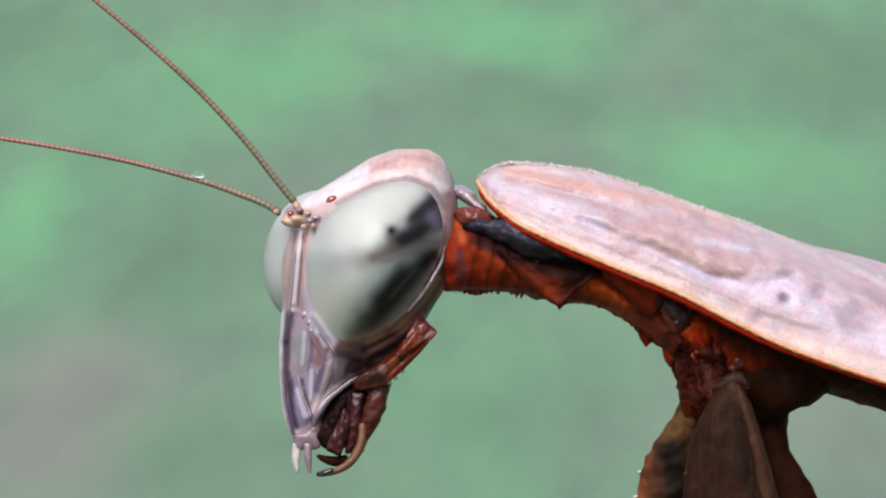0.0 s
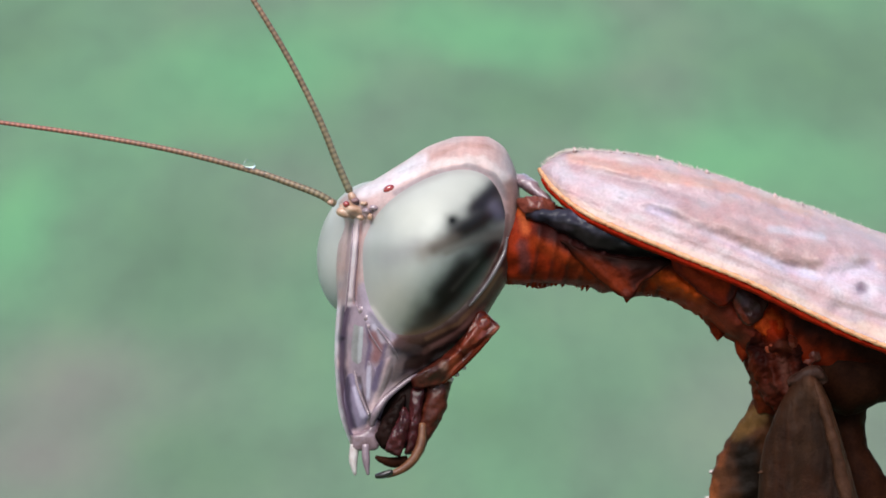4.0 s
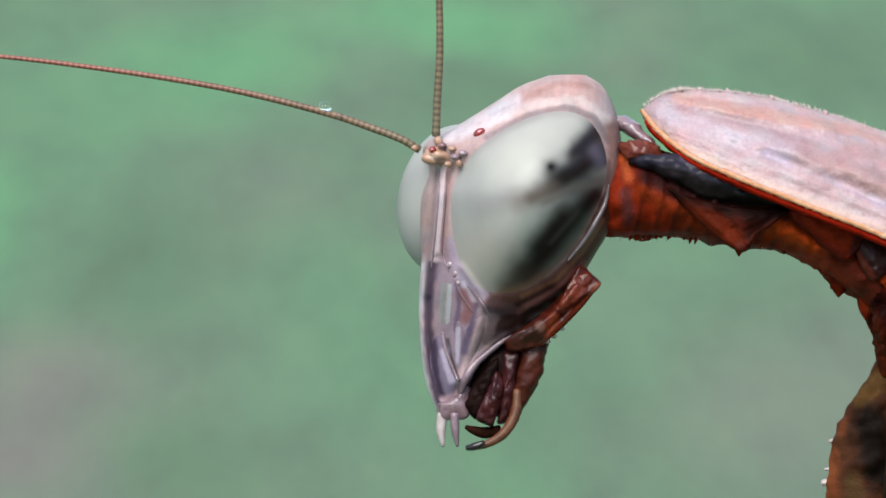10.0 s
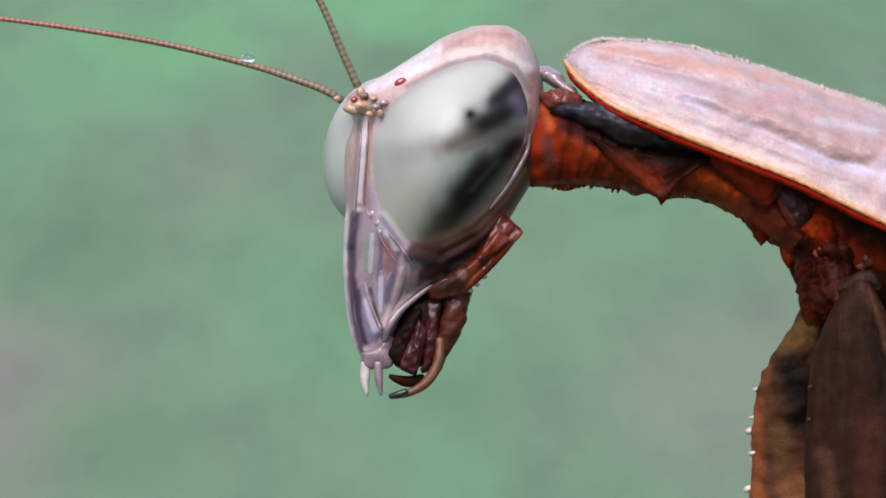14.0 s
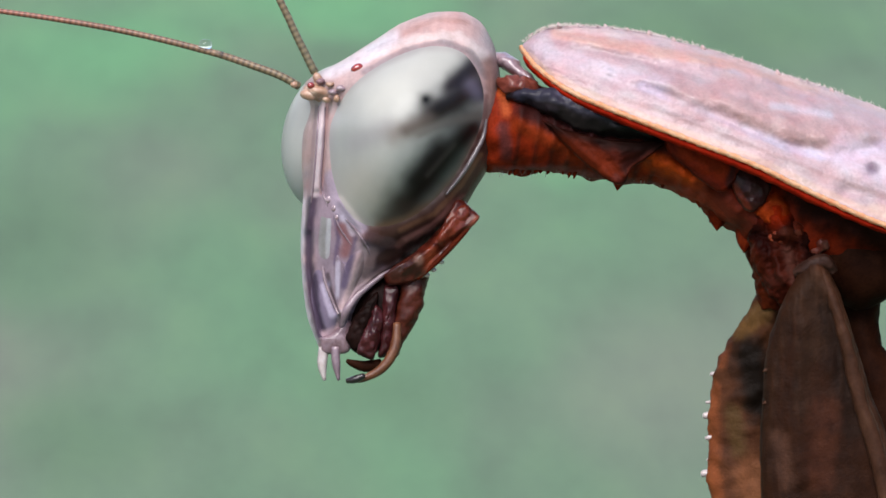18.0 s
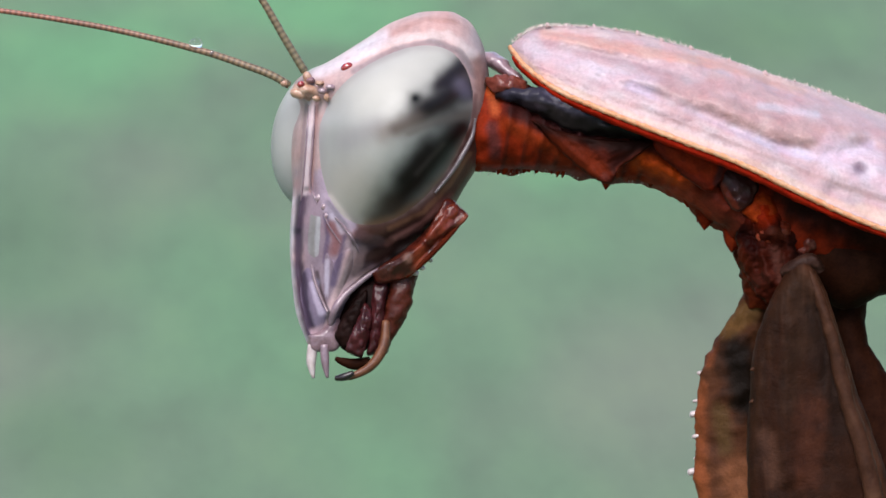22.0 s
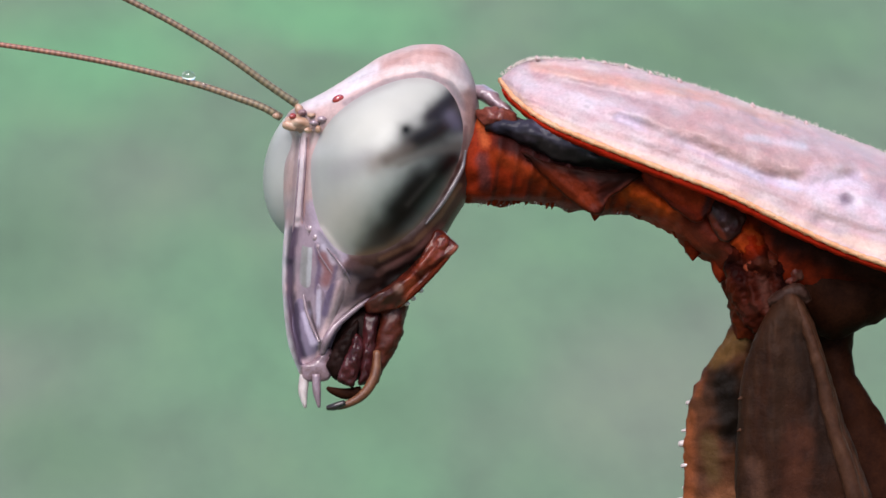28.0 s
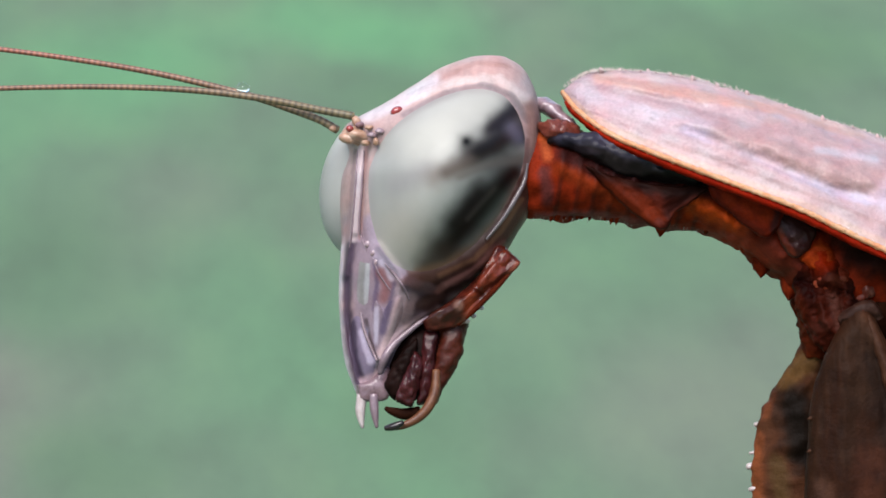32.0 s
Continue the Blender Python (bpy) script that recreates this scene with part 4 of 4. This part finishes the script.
    for i in range(60, 215, 4):
        x, y, w = near[i] + (near[i + 1] - near[i]) * (i * 0.37 % 1)
        part("rim_bead", ball((x - 1, y - 1.5, w - 6), (2.0, 1.5, 1.8), 20, rings=5, sides=7), RIM, shield)
    rnd = random.Random(7)
    for i in range(10, 200, 4):
        if rnd.random() < 0.55:
            p = top[i]
            s = rnd.uniform(0.7, 1.5)
            part("wart", ball((p[0] + rnd.uniform(-8, 8), p[1] + 0.5, p[2] - 10 + rnd.uniform(-8, 8)), (s * 1.3, s * 1.3, s), rings=5, sides=7), CROWN, shield)
    bm = bmesh.new()
    for k in range(900):
        i = rnd.randrange(6, 212)
        p = top[i]
        x, y, w = p[0] + rnd.uniform(-6, 6), p[1] + 1, p[2] - 6 + rnd.uniform(-10, 10)
        h, lean = rnd.uniform(2, 7), rnd.uniform(-5, 3)
        base = [bm.verts.new((x + 0.8 * math.cos(g), y, w + 0.8 * math.sin(g))) for g in (0.0, 2.1, 4.2)]
        tip = bm.verts.new((x + lean, y - h, w))
        for q in range(3):
            bm.faces.new((base[q], base[(q + 1) % 3], tip))
    tagged(part("fuzz", bm, PALE, shield), "fine pale fuzz on the ridge of the shield", kind="stuff")
    for x, y in ((905, 287), (935, 289), (978, 291), (1012, 297), (1046, 302), (1084, 314), (1130, 327), (1190, 349), (1246, 368), (1330, 398)):
        part("wart", sweep([(x, y + 4, 38, 5, 5), (x - 1, y - 1, 36, 3, 3.4), (x - 2, y - 4, 36, 1, 1)], 6, 7), CROWN, shield)
    # neck and chest below the shield
    bm = rough(sweep([(780, 440, 40, 72, 70), (830, 446, 40, 74, 80), (900, 455, 45, 64, 90), (980, 470, 50, 62, 95), (1060, 488, 50, 54, 95), (1130, 520, 50, 52, 95), (1200, 565, 50, 60, 100), (1300, 600, 50, 80, 110), (1450, 620, 55, 70, 120), (1700, 700, 60, 70, 120), (2100, 830, 60, 80, 110)], 200, 72), 7, 34)
    ribs = [[(x + 8, y - 60), (x, y), (x - 8, y + 40)] for x, y in ((835, 480), (862, 485), (888, 488), (914, 490), (945, 494), (1018, 515), (1044, 520), (1090, 530), (1125, 555))]
    relief(bm, [(rib, 6, 9) for rib in ribs] + [([(840, 440), (900, 480), (950, 505)], 14, 10), ([(1040, 500), (1110, 540), (1160, 570)], 12, 14), ([(1090, 484), (1120, 500), (1140, 524)], 16, 8), ([(1078, 500), (1105, 530)], 5, -8), ([(1165, 520), (1178, 565)], 5, -9), ([(1210, 530), (1212, 570)], 5, -9), ([(1050, 500), (1020, 526)], 4, -6), ([(1180, 590), (1240, 640)], 14, 12)])
    # dark ribs and bands under the shield: shade put into the colour
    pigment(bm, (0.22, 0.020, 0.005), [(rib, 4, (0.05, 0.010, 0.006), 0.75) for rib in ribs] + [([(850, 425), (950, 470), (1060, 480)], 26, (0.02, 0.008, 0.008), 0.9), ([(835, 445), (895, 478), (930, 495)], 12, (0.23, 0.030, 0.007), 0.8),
        ([(812, 450), (818, 490)], 10, (0.085, 0.030, 0.030), 0.75), ([(812, 384), (818, 425)], 8, (0.38, 0.075, 0.02), 0.8), ([(945, 492), (985, 528)], 12, (0.04, 0.009, 0.005), 0.85), ([(800, 514), (900, 514), (985, 534), (1100, 552)], 5, (0.22, 0.09, 0.09), 0.6),
        ([(1042, 505), (1080, 520), (1112, 540)], 15, (0.46, 0.058, 0.007), 0.9), ([(1000, 462), (1075, 474)], 16, (0.05, 0.009, 0.004), 0.9), ([(1090, 484), (1120, 500), (1140, 524)], 22, (0.10, 0.010, 0.004), 0.9),
        ([(1140, 556), (1190, 596), (1230, 625)], 34, (0.095, 0.012, 0.005), 0.85), ([(1186, 528), (1200, 572)], 15, (0.03, 0.006, 0.003), 0.95), ([(1225, 528), (1270, 550)], 16, (0.075, 0.007, 0.003), 0.9), ([(1060, 544), (1120, 566), (1170, 594)], 11, (0.26, 0.036, 0.016), 0.8), ([(1150, 565), (1200, 610)], 13, (0.13, 0.022, 0.012), 0.7),
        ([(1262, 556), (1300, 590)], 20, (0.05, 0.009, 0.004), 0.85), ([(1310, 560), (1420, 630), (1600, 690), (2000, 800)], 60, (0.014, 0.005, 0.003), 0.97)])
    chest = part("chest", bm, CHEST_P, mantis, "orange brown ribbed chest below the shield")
    for x, y, dx, h in ((830, 500, 6, 22), (870, 505, 4, 14), (905, 508, 4, 14), (990, 522, 10, 26), (1060, 528, 8, 18), (1105, 545, 6, 16), (1118, 556, 11, 22), (1144, 582, 15, 32), (1186, 620, 13, 30)):
        part("tooth", sweep([(x + 6, y - 6, 20, dx * 1.6, 14), (x + 2, y + h * 0.5, 20, dx, 10), (x, y + h, 20, 1.5, 3)], 8, 8), RED, chest)
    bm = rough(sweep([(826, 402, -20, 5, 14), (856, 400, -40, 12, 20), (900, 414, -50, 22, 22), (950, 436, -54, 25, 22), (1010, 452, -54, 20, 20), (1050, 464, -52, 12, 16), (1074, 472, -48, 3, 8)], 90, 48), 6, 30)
    # the bluish sheen and its highlight spot are put into the colour
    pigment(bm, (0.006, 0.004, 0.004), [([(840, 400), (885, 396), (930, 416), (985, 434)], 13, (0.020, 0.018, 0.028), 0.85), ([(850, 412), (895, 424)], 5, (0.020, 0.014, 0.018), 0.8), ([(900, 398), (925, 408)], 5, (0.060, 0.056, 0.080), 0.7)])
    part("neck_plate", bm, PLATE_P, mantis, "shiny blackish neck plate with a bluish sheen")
    part("neck_tendon", rough(sweep([(800, 336, 40, 10, 18), (822, 345, 34, 13, 24), (840, 360, 22, 9, 18), (858, 372, 4, 4, 9), (868, 378, -6, 2, 5)], 50, 28), 3, 18), LIP, mantis, "pale glossy neck tendon")
    part("neck_fold", rough(rough(ball((842, 388, -10), (34, 17, 38), 14, rings=30, sides=40), 7, 16), 1.5, 7), NECK, mantis, "glossy red brown neck fold")
    bm = rough(plate([(872, 440), (930, 462), (990, 474), (1062, 478), (1034, 502), (1010, 518), (1002, 537), (986, 541), (958, 524), (918, 488)], -60, 10, 8, rounds=18), 3, 16)
    relief(bm, [([(900, 458), (985, 536)], 6, 4), ([(1060, 480), (1000, 530)], 5, 5), ([(960, 480), (980, 520)], 8, -5)])
    # near-black upper edge: shade of the overhanging shield put into the colour
    pigment(bm, (0.045, 0.0065, 0.003), [([(915, 468), (950, 496), (984, 526)], 15, (0.12, 0.016, 0.005), 0.85), ([(1000, 486), (1030, 488), (1004, 516)], 13, (0.022, 0.0045, 0.003), 0.9), ([(890, 446), (960, 468), (1050, 482)], 17, (0.010, 0.003, 0.002), 0.92), ([(1008, 520), (1040, 496)], 5, (0.085, 0.014, 0.007), 0.8), ([(985, 532), (996, 538)], 7, (0.075, 0.014, 0.009), 0.8), ([(912, 480), (965, 524)], 5, (0.10, 0.013, 0.004), 0.8)])
    part("chest_flap", bm, CHEST_P, mantis, "dark red brown pointed flap of the chest")
    bm = rough(plate([(1064, 472), (1102, 478), (1150, 496), (1178, 514), (1170, 540), (1150, 556), (1128, 546), (1096, 520), (1070, 496)], -64, 10, 9, rounds=18), 3, 16)
    pigment(bm, (0.13, 0.012, 0.004), [([(1095, 494), (1150, 524)], 15, (0.24, 0.023, 0.005), 0.8), ([(1066, 474), (1105, 480), (1160, 502)], 6, (0.05, 0.007, 0.003), 0.8), ([(1072, 498), (1105, 526), (1145, 552)], 5, (0.06, 0.008, 0.004), 0.8), ([(1168, 518), (1160, 546)], 6, (0.028, 0.012, 0.012), 0.8)])
    part("chest_fold", bm, CHEST_P, mantis, "orange red fold of the chest")
    bm = rough(plate([(1160, 512), (1200, 528), (1226, 548), (1216, 574), (1196, 590), (1178, 574), (1166, 548)], -58, 10, 9, rounds=16), 4, 15)
    pigment(bm, (0.022, 0.005, 0.004), [([(1185, 540), (1200, 562)], 8, (0.045, 0.020, 0.020), 0.8), ([(1168, 548), (1190, 584)], 5, (0.09, 0.013, 0.005), 0.7)])
    part("chest_fold", bm, PLATE_P, mantis, "dark glossy fold beside the hip")
    for x, y in ((1136, 596), (1152, 600), (1180, 628), (1196, 640)):
        part("tooth", sweep([(x + 10, y - 14, 40, 9, 14), (x + 2, y - 2, 40, 5, 8), (x - 2, y + 5, 40, 1.5, 3)], 8, 8), RED, chest)
    part("hip_knob", rough_ball((1230, 586, -48), (27, 26, 18), 20), AMBER, mantis, "orange hip knob")
    part("hip_pad", rough_ball((1190, 556, -22), (24, 34, 22), 20), MAROON, mantis, "dark shiny hip pad")
    part("hip_joint", rough_ball((1248, 622, -54), (26, 17, 14), -15), JAW, mantis, "red brown hip joint")
    part("hip_joint", rough(ball((1306, 636, -34), (12, 24, 14), 28, rings=24, sides=32), 6, 12), NECK, mantis, "glossy dark red brown hip joint")
    part("far_rim", line((1440, 690, 190), (1500, 690, 200), (1570, 708, 210), (1700, 752, 210), r=5), RIM, shield, "pale far edge of the shield")
    for k in range(40):
        x = 806 + 9.2 * k + rnd.uniform(-3, 3)
        y = 512 + max(0, (x - 930) * 0.14) + max(0, (x - 1080) * 0.45) + rnd.uniform(-3, 2)
        h = rnd.uniform(3, 10) * (1.5 if rnd.random() < 0.25 else 1)
        part("tooth", sweep([(x + 3, y - 9, 20, 7, 9), (x + 1, y + h * 0.4, 20, 4, 6), (x - 1, y + h, 20, 1.2, 2)], 6, 7), RED, chest)
    for k in range(44):
        x = 796 + 7.1 * k + rnd.uniform(-4, 4)
        y = 514 + max(0, (x - 900) * 0.12) + rnd.uniform(-2, 3)
        part("bristle", line((x, y - 6, 20), (x - rnd.uniform(0, 5), y + rnd.uniform(4, 9), 18), r=0.9, n=4, sides=5), PALE, chest)
    return shield


def build_forelegs():
    bm = rough(rough(sweep([(1236, 590, -6, 44, 50), (1240, 625, -14, 48, 50), (1243, 662, -22, 46, 46), (1264, 700, -38, 44, 42), (1288, 724, -50, 32, 34)], 110, 90), 6, 26), 3, 9)
    relief(bm, [([(1235, 585)], 22, 10), ([(1250, 622)], 13, 12), ([(1205, 650)], 11, 8), ([(1228, 660), (1240, 702)], 7, 10), ([(1276, 640)], 15, 8), ([(1218, 606), (1224, 680)], 4, -9), ([(1262, 640), (1265, 692)], 4, -9), ([(1200, 622), (1240, 640)], 4, -6)])
    pigment(bm, (0.0341, 0.0051, 0.0022), [([(1235, 585)], 26, (0.2812, 0.0161, 0.0011), 0.9), ([(1200, 622), (1214, 642)], 14, (0.0121, 0.0013, 0.0009), 0.9), ([(1212, 700), (1245, 688)], 10, (0.055, 0.013, 0.008), 0.6), ([(1280, 640), (1300, 690)], 15, (0.0181, 0.0051, 0.0039), 0.85),
                                       ([(1192, 640), (1206, 690)], 8, (0.0724, 0.0103, 0.0033), 0.7), ([(1250, 650), (1262, 705)], 9, (0.0643, 0.0225, 0.0153), 0.6), ([(1246, 620), (1262, 624)], 8, (0.0643, 0.0161, 0.0083), 0.6)])
    near = part("foreleg", bm, CHEST_P, mantis, "red brown foreleg held folded below the chest")
    bm = rough(sweep([(1290, 670, -70, 16, 24), (1288, 720, -72, 42, 30), (1284, 790, -70, 66, 34), (1288, 880, -68, 84, 36), (1302, 980, -66, 104, 38), (1320, 1100, -64, 112, 40), (1340, 1300, -60, 90, 40), (1360, 1480, -56, 40, 30)], 150, 110, power=2.4), 2.5, 40)
    keel, lip = [(1298, 690), (1325, 740), (1342, 800), (1358, 880), (1395, 980), (1415, 1100)], [(1285, 690), (1240, 760), (1220, 830), (1212, 900), (1205, 1000)]
    relief(bm, [(keel, 14, 7), (lip, 14, 4), ([(1312, 740), (1326, 820), (1345, 920)], 14, -3), ([(1262, 770), (1255, 880), (1262, 1000)], 18, 6)])
    # the lighter patch at the top is light put into the colour
    pigment(bm, (0.0135, 0.0042, 0.0016), [(keel, 13, (0.046, 0.018, 0.0095), 0.92), (lip, 12, (0.0143, 0.0054, 0.0023), 0.7), ([(1290, 715), (1288, 790)], 32, (0.0190, 0.0080, 0.0040), 0.8), ([(1306, 745), (1322, 830), (1340, 930)], 16, (0.0082, 0.0041, 0.0027), 0.7),
                                        ([(1270, 800), (1262, 900)], 14, (0.0150, 0.0062, 0.0030), 0.6), ([(1300, 900), (1290, 1000)], 24, (0.0340, 0.0100, 0.0048), 0.7), ([(1230, 940), (1240, 1010)], 14, (0.0476, 0.0204, 0.0122), 0.6)])
    layer = bm.verts.layers.float_color["tone"]
    for v in bm.verts:
        n = noise.fractal(Vector((v.co.x / 7, v.co.y / 70, 3)), 1, 2, 3)
        v[layer] = (*(Vector(v[layer][:3]) * (1 + 0.35 * n)), 1)
        v.co.z -= 1.5 * n
    femur = part("femur", bm, LEG_P, near, "broad dull brown thigh with a lighter keel")
    part("keel", rough(sweep([(1290, 668, -84, 6, 8), (1304, 698, -94, 8, 10), (1321, 744, -101, 9, 11), (1336, 800, -102, 11, 12), (1353, 880, -102, 12, 12), (1382, 980, -102, 14, 13), (1402, 1100, -100, 15, 13), (1406, 1250, -94, 8, 8)], 90, 20), 2, 14), LEG_RIDGE, femur, "lighter rounded keel of the thigh")
    part("thigh_root", rough(rough(sweep([(1262, 686, -70, 8, 14), (1284, 675, -80, 12, 16), (1306, 670, -78, 13, 16), (1318, 686, -74, 8, 12)], 50, 30), 2.5, 16), 0.6, 6), ROOT_SKIN, near, "knobbly pinkish brown root of the thigh")
    for x, y in ((1214, 835), (1212, 885), (1216, 929), (1224, 994)):
        part("spine", sweep([(x + 6, y - 1, -80, 5, 5), (x - 2, y, -84, 4, 4), (x - 8, y + 2, -86, 1, 1)], 6, 7), LEG_RIDGE, femur, "short brown spine")
    part("tibia", sweep([(1365, 1480, -20, 34, 28), (1400, 1380, -10, 40, 28), (1420, 1200, 0, 34, 26), (1425, 1060, 10, 20, 18)], 24, 14), BROWN, near, "brown shin folded up against the thigh")
    part("haunch", rough(sweep([(1330, 640, 30, 50, 70), (1370, 668, 30, 76, 80), (1420, 672, 40, 48, 80), (1480, 665, 50, 26, 70), (1560, 685, 60, 18, 60), (1700, 740, 60, 16, 50)], 40, 20), 7, 30), DARK, mantis, "dark brown flank below the shield")
    far = part("foreleg", rough(sweep([(1368, 690, 70, 40, 40), (1368, 750, 70, 30, 34), (1372, 800, 66, 28, 32), (1388, 860, 60, 46, 34), (1410, 940, 56, 60, 36), (1440, 1100, 50, 64, 36), (1450, 1300, 50, 40, 30)], 44, 18), 5, 30), DARK, mantis, "dark brown foreleg on the far side, hanging down")
    hip = part("hip", rough(rough(sweep([(1220, 625, 60, 34, 40), (1232, 690, 60, 30, 40), (1234, 735, 66, 26, 30)], 40, 30), 6, 22), 3, 10), MAROON, far, "red brown hip")
    bm = rough(sweep([(1232, 722, 74, 24, 26), (1212, 780, 78, 38, 30), (1196, 840, 80, 58, 32), (1198, 930, 82, 72, 32), (1206, 1040, 84, 80, 34), (1216, 1200, 84, 80, 34), (1220, 1420, 80, 34, 28)], 120, 60), 6, 26)
    pigment(bm, (0.045, 0.016, 0.007), [([(1130, 860), (1128, 940), (1131, 1050), (1146, 1200)], 15, (0.125, 0.034, 0.011), 0.85), ([(1216, 738), (1180, 772)], 16, (0.10, 0.05, 0.015), 0.85), ([(1158, 795), (1146, 825)], 8, (0.11, 0.032, 0.012), 0.8),
                                        ([(1192, 808), (1205, 885)], 32, (0.003, 0.0018, 0.001), 0.97), ([(1165, 900), (1172, 960)], 14, (0.05, 0.03, 0.010), 0.6), ([(1190, 990), (1200, 1100)], 26, (0.16, 0.06, 0.026), 0.6)])
    fem = part("femur", bm, LEG_P, far, "orange edged dark thigh with white spines")
    for x, y, s in ((1130, 838, 4.5), (1122, 882, 3), (1117, 903, 6.5), (1120, 938, 4.5), (1122, 972, 3), (1112, 994, 7), (1116, 1050, 6)):
        part("spine", sweep([(x + 18, y - 2, 80, s * 0.9, s * 0.9), (x + 9, y, 80, s * 0.8, s * 0.8), (x + 4, y + 1, 80, s * 0.8, s * 0.8), (x + 1, y + 1, 80, s * 0.5, s * 0.5)], 10, 8), WHITE, fem, "white tipped spine")


def build_rear():
    # the hind body and the walking legs, down to the ground
    part("abdomen", rough(sweep([(2050, 800, 60, 110, 130), (2400, 940, 60, 150, 170), (2900, 1080, 60, 170, 190), (3500, 1230, 60, 150, 170), (4000, 1380, 60, 70, 80)], 40, 24), 6, 120), BROWN, mantis, "brown ringed hind body")
    part("wing", plate([(2100, 760), (2500, 830), (3200, 1000), (3900, 1250), (4150, 1400), (3700, 1330), (3000, 1200), (2400, 1000)], -110, 18, 30), CROWN, mantis, "folded pinkish brown wing")
    part("wing", plate([(2100, 760), (2500, 830), (3200, 1000), (3900, 1250), (4150, 1400), (3700, 1330), (3000, 1200), (2400, 1000)], 230, 18, -30), CROWN, mantis, "folded pinkish brown wing")
    for hip, knee, foot in (((2150, 900), (1950, 1250), 1800), ((2500, 1020), (2900, 1250), 3100)):
        for away, out in ((-60, -500), (180, 620)):
            fy = 441 + (HIGH / UNIT - math.sin(radians(TIP)) * out) / math.cos(radians(TIP))
            leg = part("walking_leg", sweep([(*hip, away, 34, 34), ((hip[0] + knee[0]) / 2, (hip[1] + knee[1]) / 2, (away + out) / 2, 30, 30), (*knee, out, 20, 20)], 16, 10), BROWN, mantis, "slim brown walking leg")
            part("shin", sweep([(*knee, out, 22, 22), ((knee[0] + foot) / 2, (knee[1] + fy) / 2, out, 16, 16), (foot, fy - 120, out, 12, 12)], 16, 10), BROWN, leg)
            part("foot", sweep([(foot, fy - 130, out, 14, 14), (foot - 40, fy - 40, out, 14, 14), (foot - 140, fy - 6, out, 10, 10)], 12, 8), BROWN, leg)


shield = build_thorax()
head, lash = build_head()
build_forelegs()
build_rear()

# ---- what moves ----
# the free antenna: degrees above the level, pointing ahead of the head
SWING = [(0.0, 48), (1.0, 48), (2.0, 45.5), (2.5, 49), (3.0, 54), (3.5, 64), (5.5, 65), (6.0, 72), (6.5, 77), (7.0, 87), (7.5, 93.6), (8.0, 95.3), (8.5, 93.2), (9.0, 91), (10.0, 90), (10.5, 75), (11.0, 65.5),
         (11.5, 66), (12.0, 58), (13.0, 53.8), (13.5, 62), (14.0, 64), (14.5, 64), (16.5, 63), (18.0, 62), (20.0, 58), (22.0, 57), (22.5, 49), (23.0, 39), (24.0, 34.8), (24.5, 36.8), (26.5, 34), (27.0, 31.8),
         (28.0, 32.5), (29.0, 33), (30.0, 26), (30.5, 17), (30.8, 0), (31.0, -12.5), (31.2, -15), (31.5, -6), (31.7, -1), (32.0, 8.7)]


def motions():
    walk(mantis, [(t, Matrix.Translation(BASE) @ pose(0, 0, 0, rx, ry, rz)) for t, rx, ry, rz in SWAY])
    axis = FRAME.to_3x3() @ Vector((0, 1, 0))
    root = Matrix.Translation(place(ROOT) - BASE)
    walk(lash, [(t, root @ Matrix.Rotation(radians(a - 48), 4, axis)) for t, a in SWING])


motions()
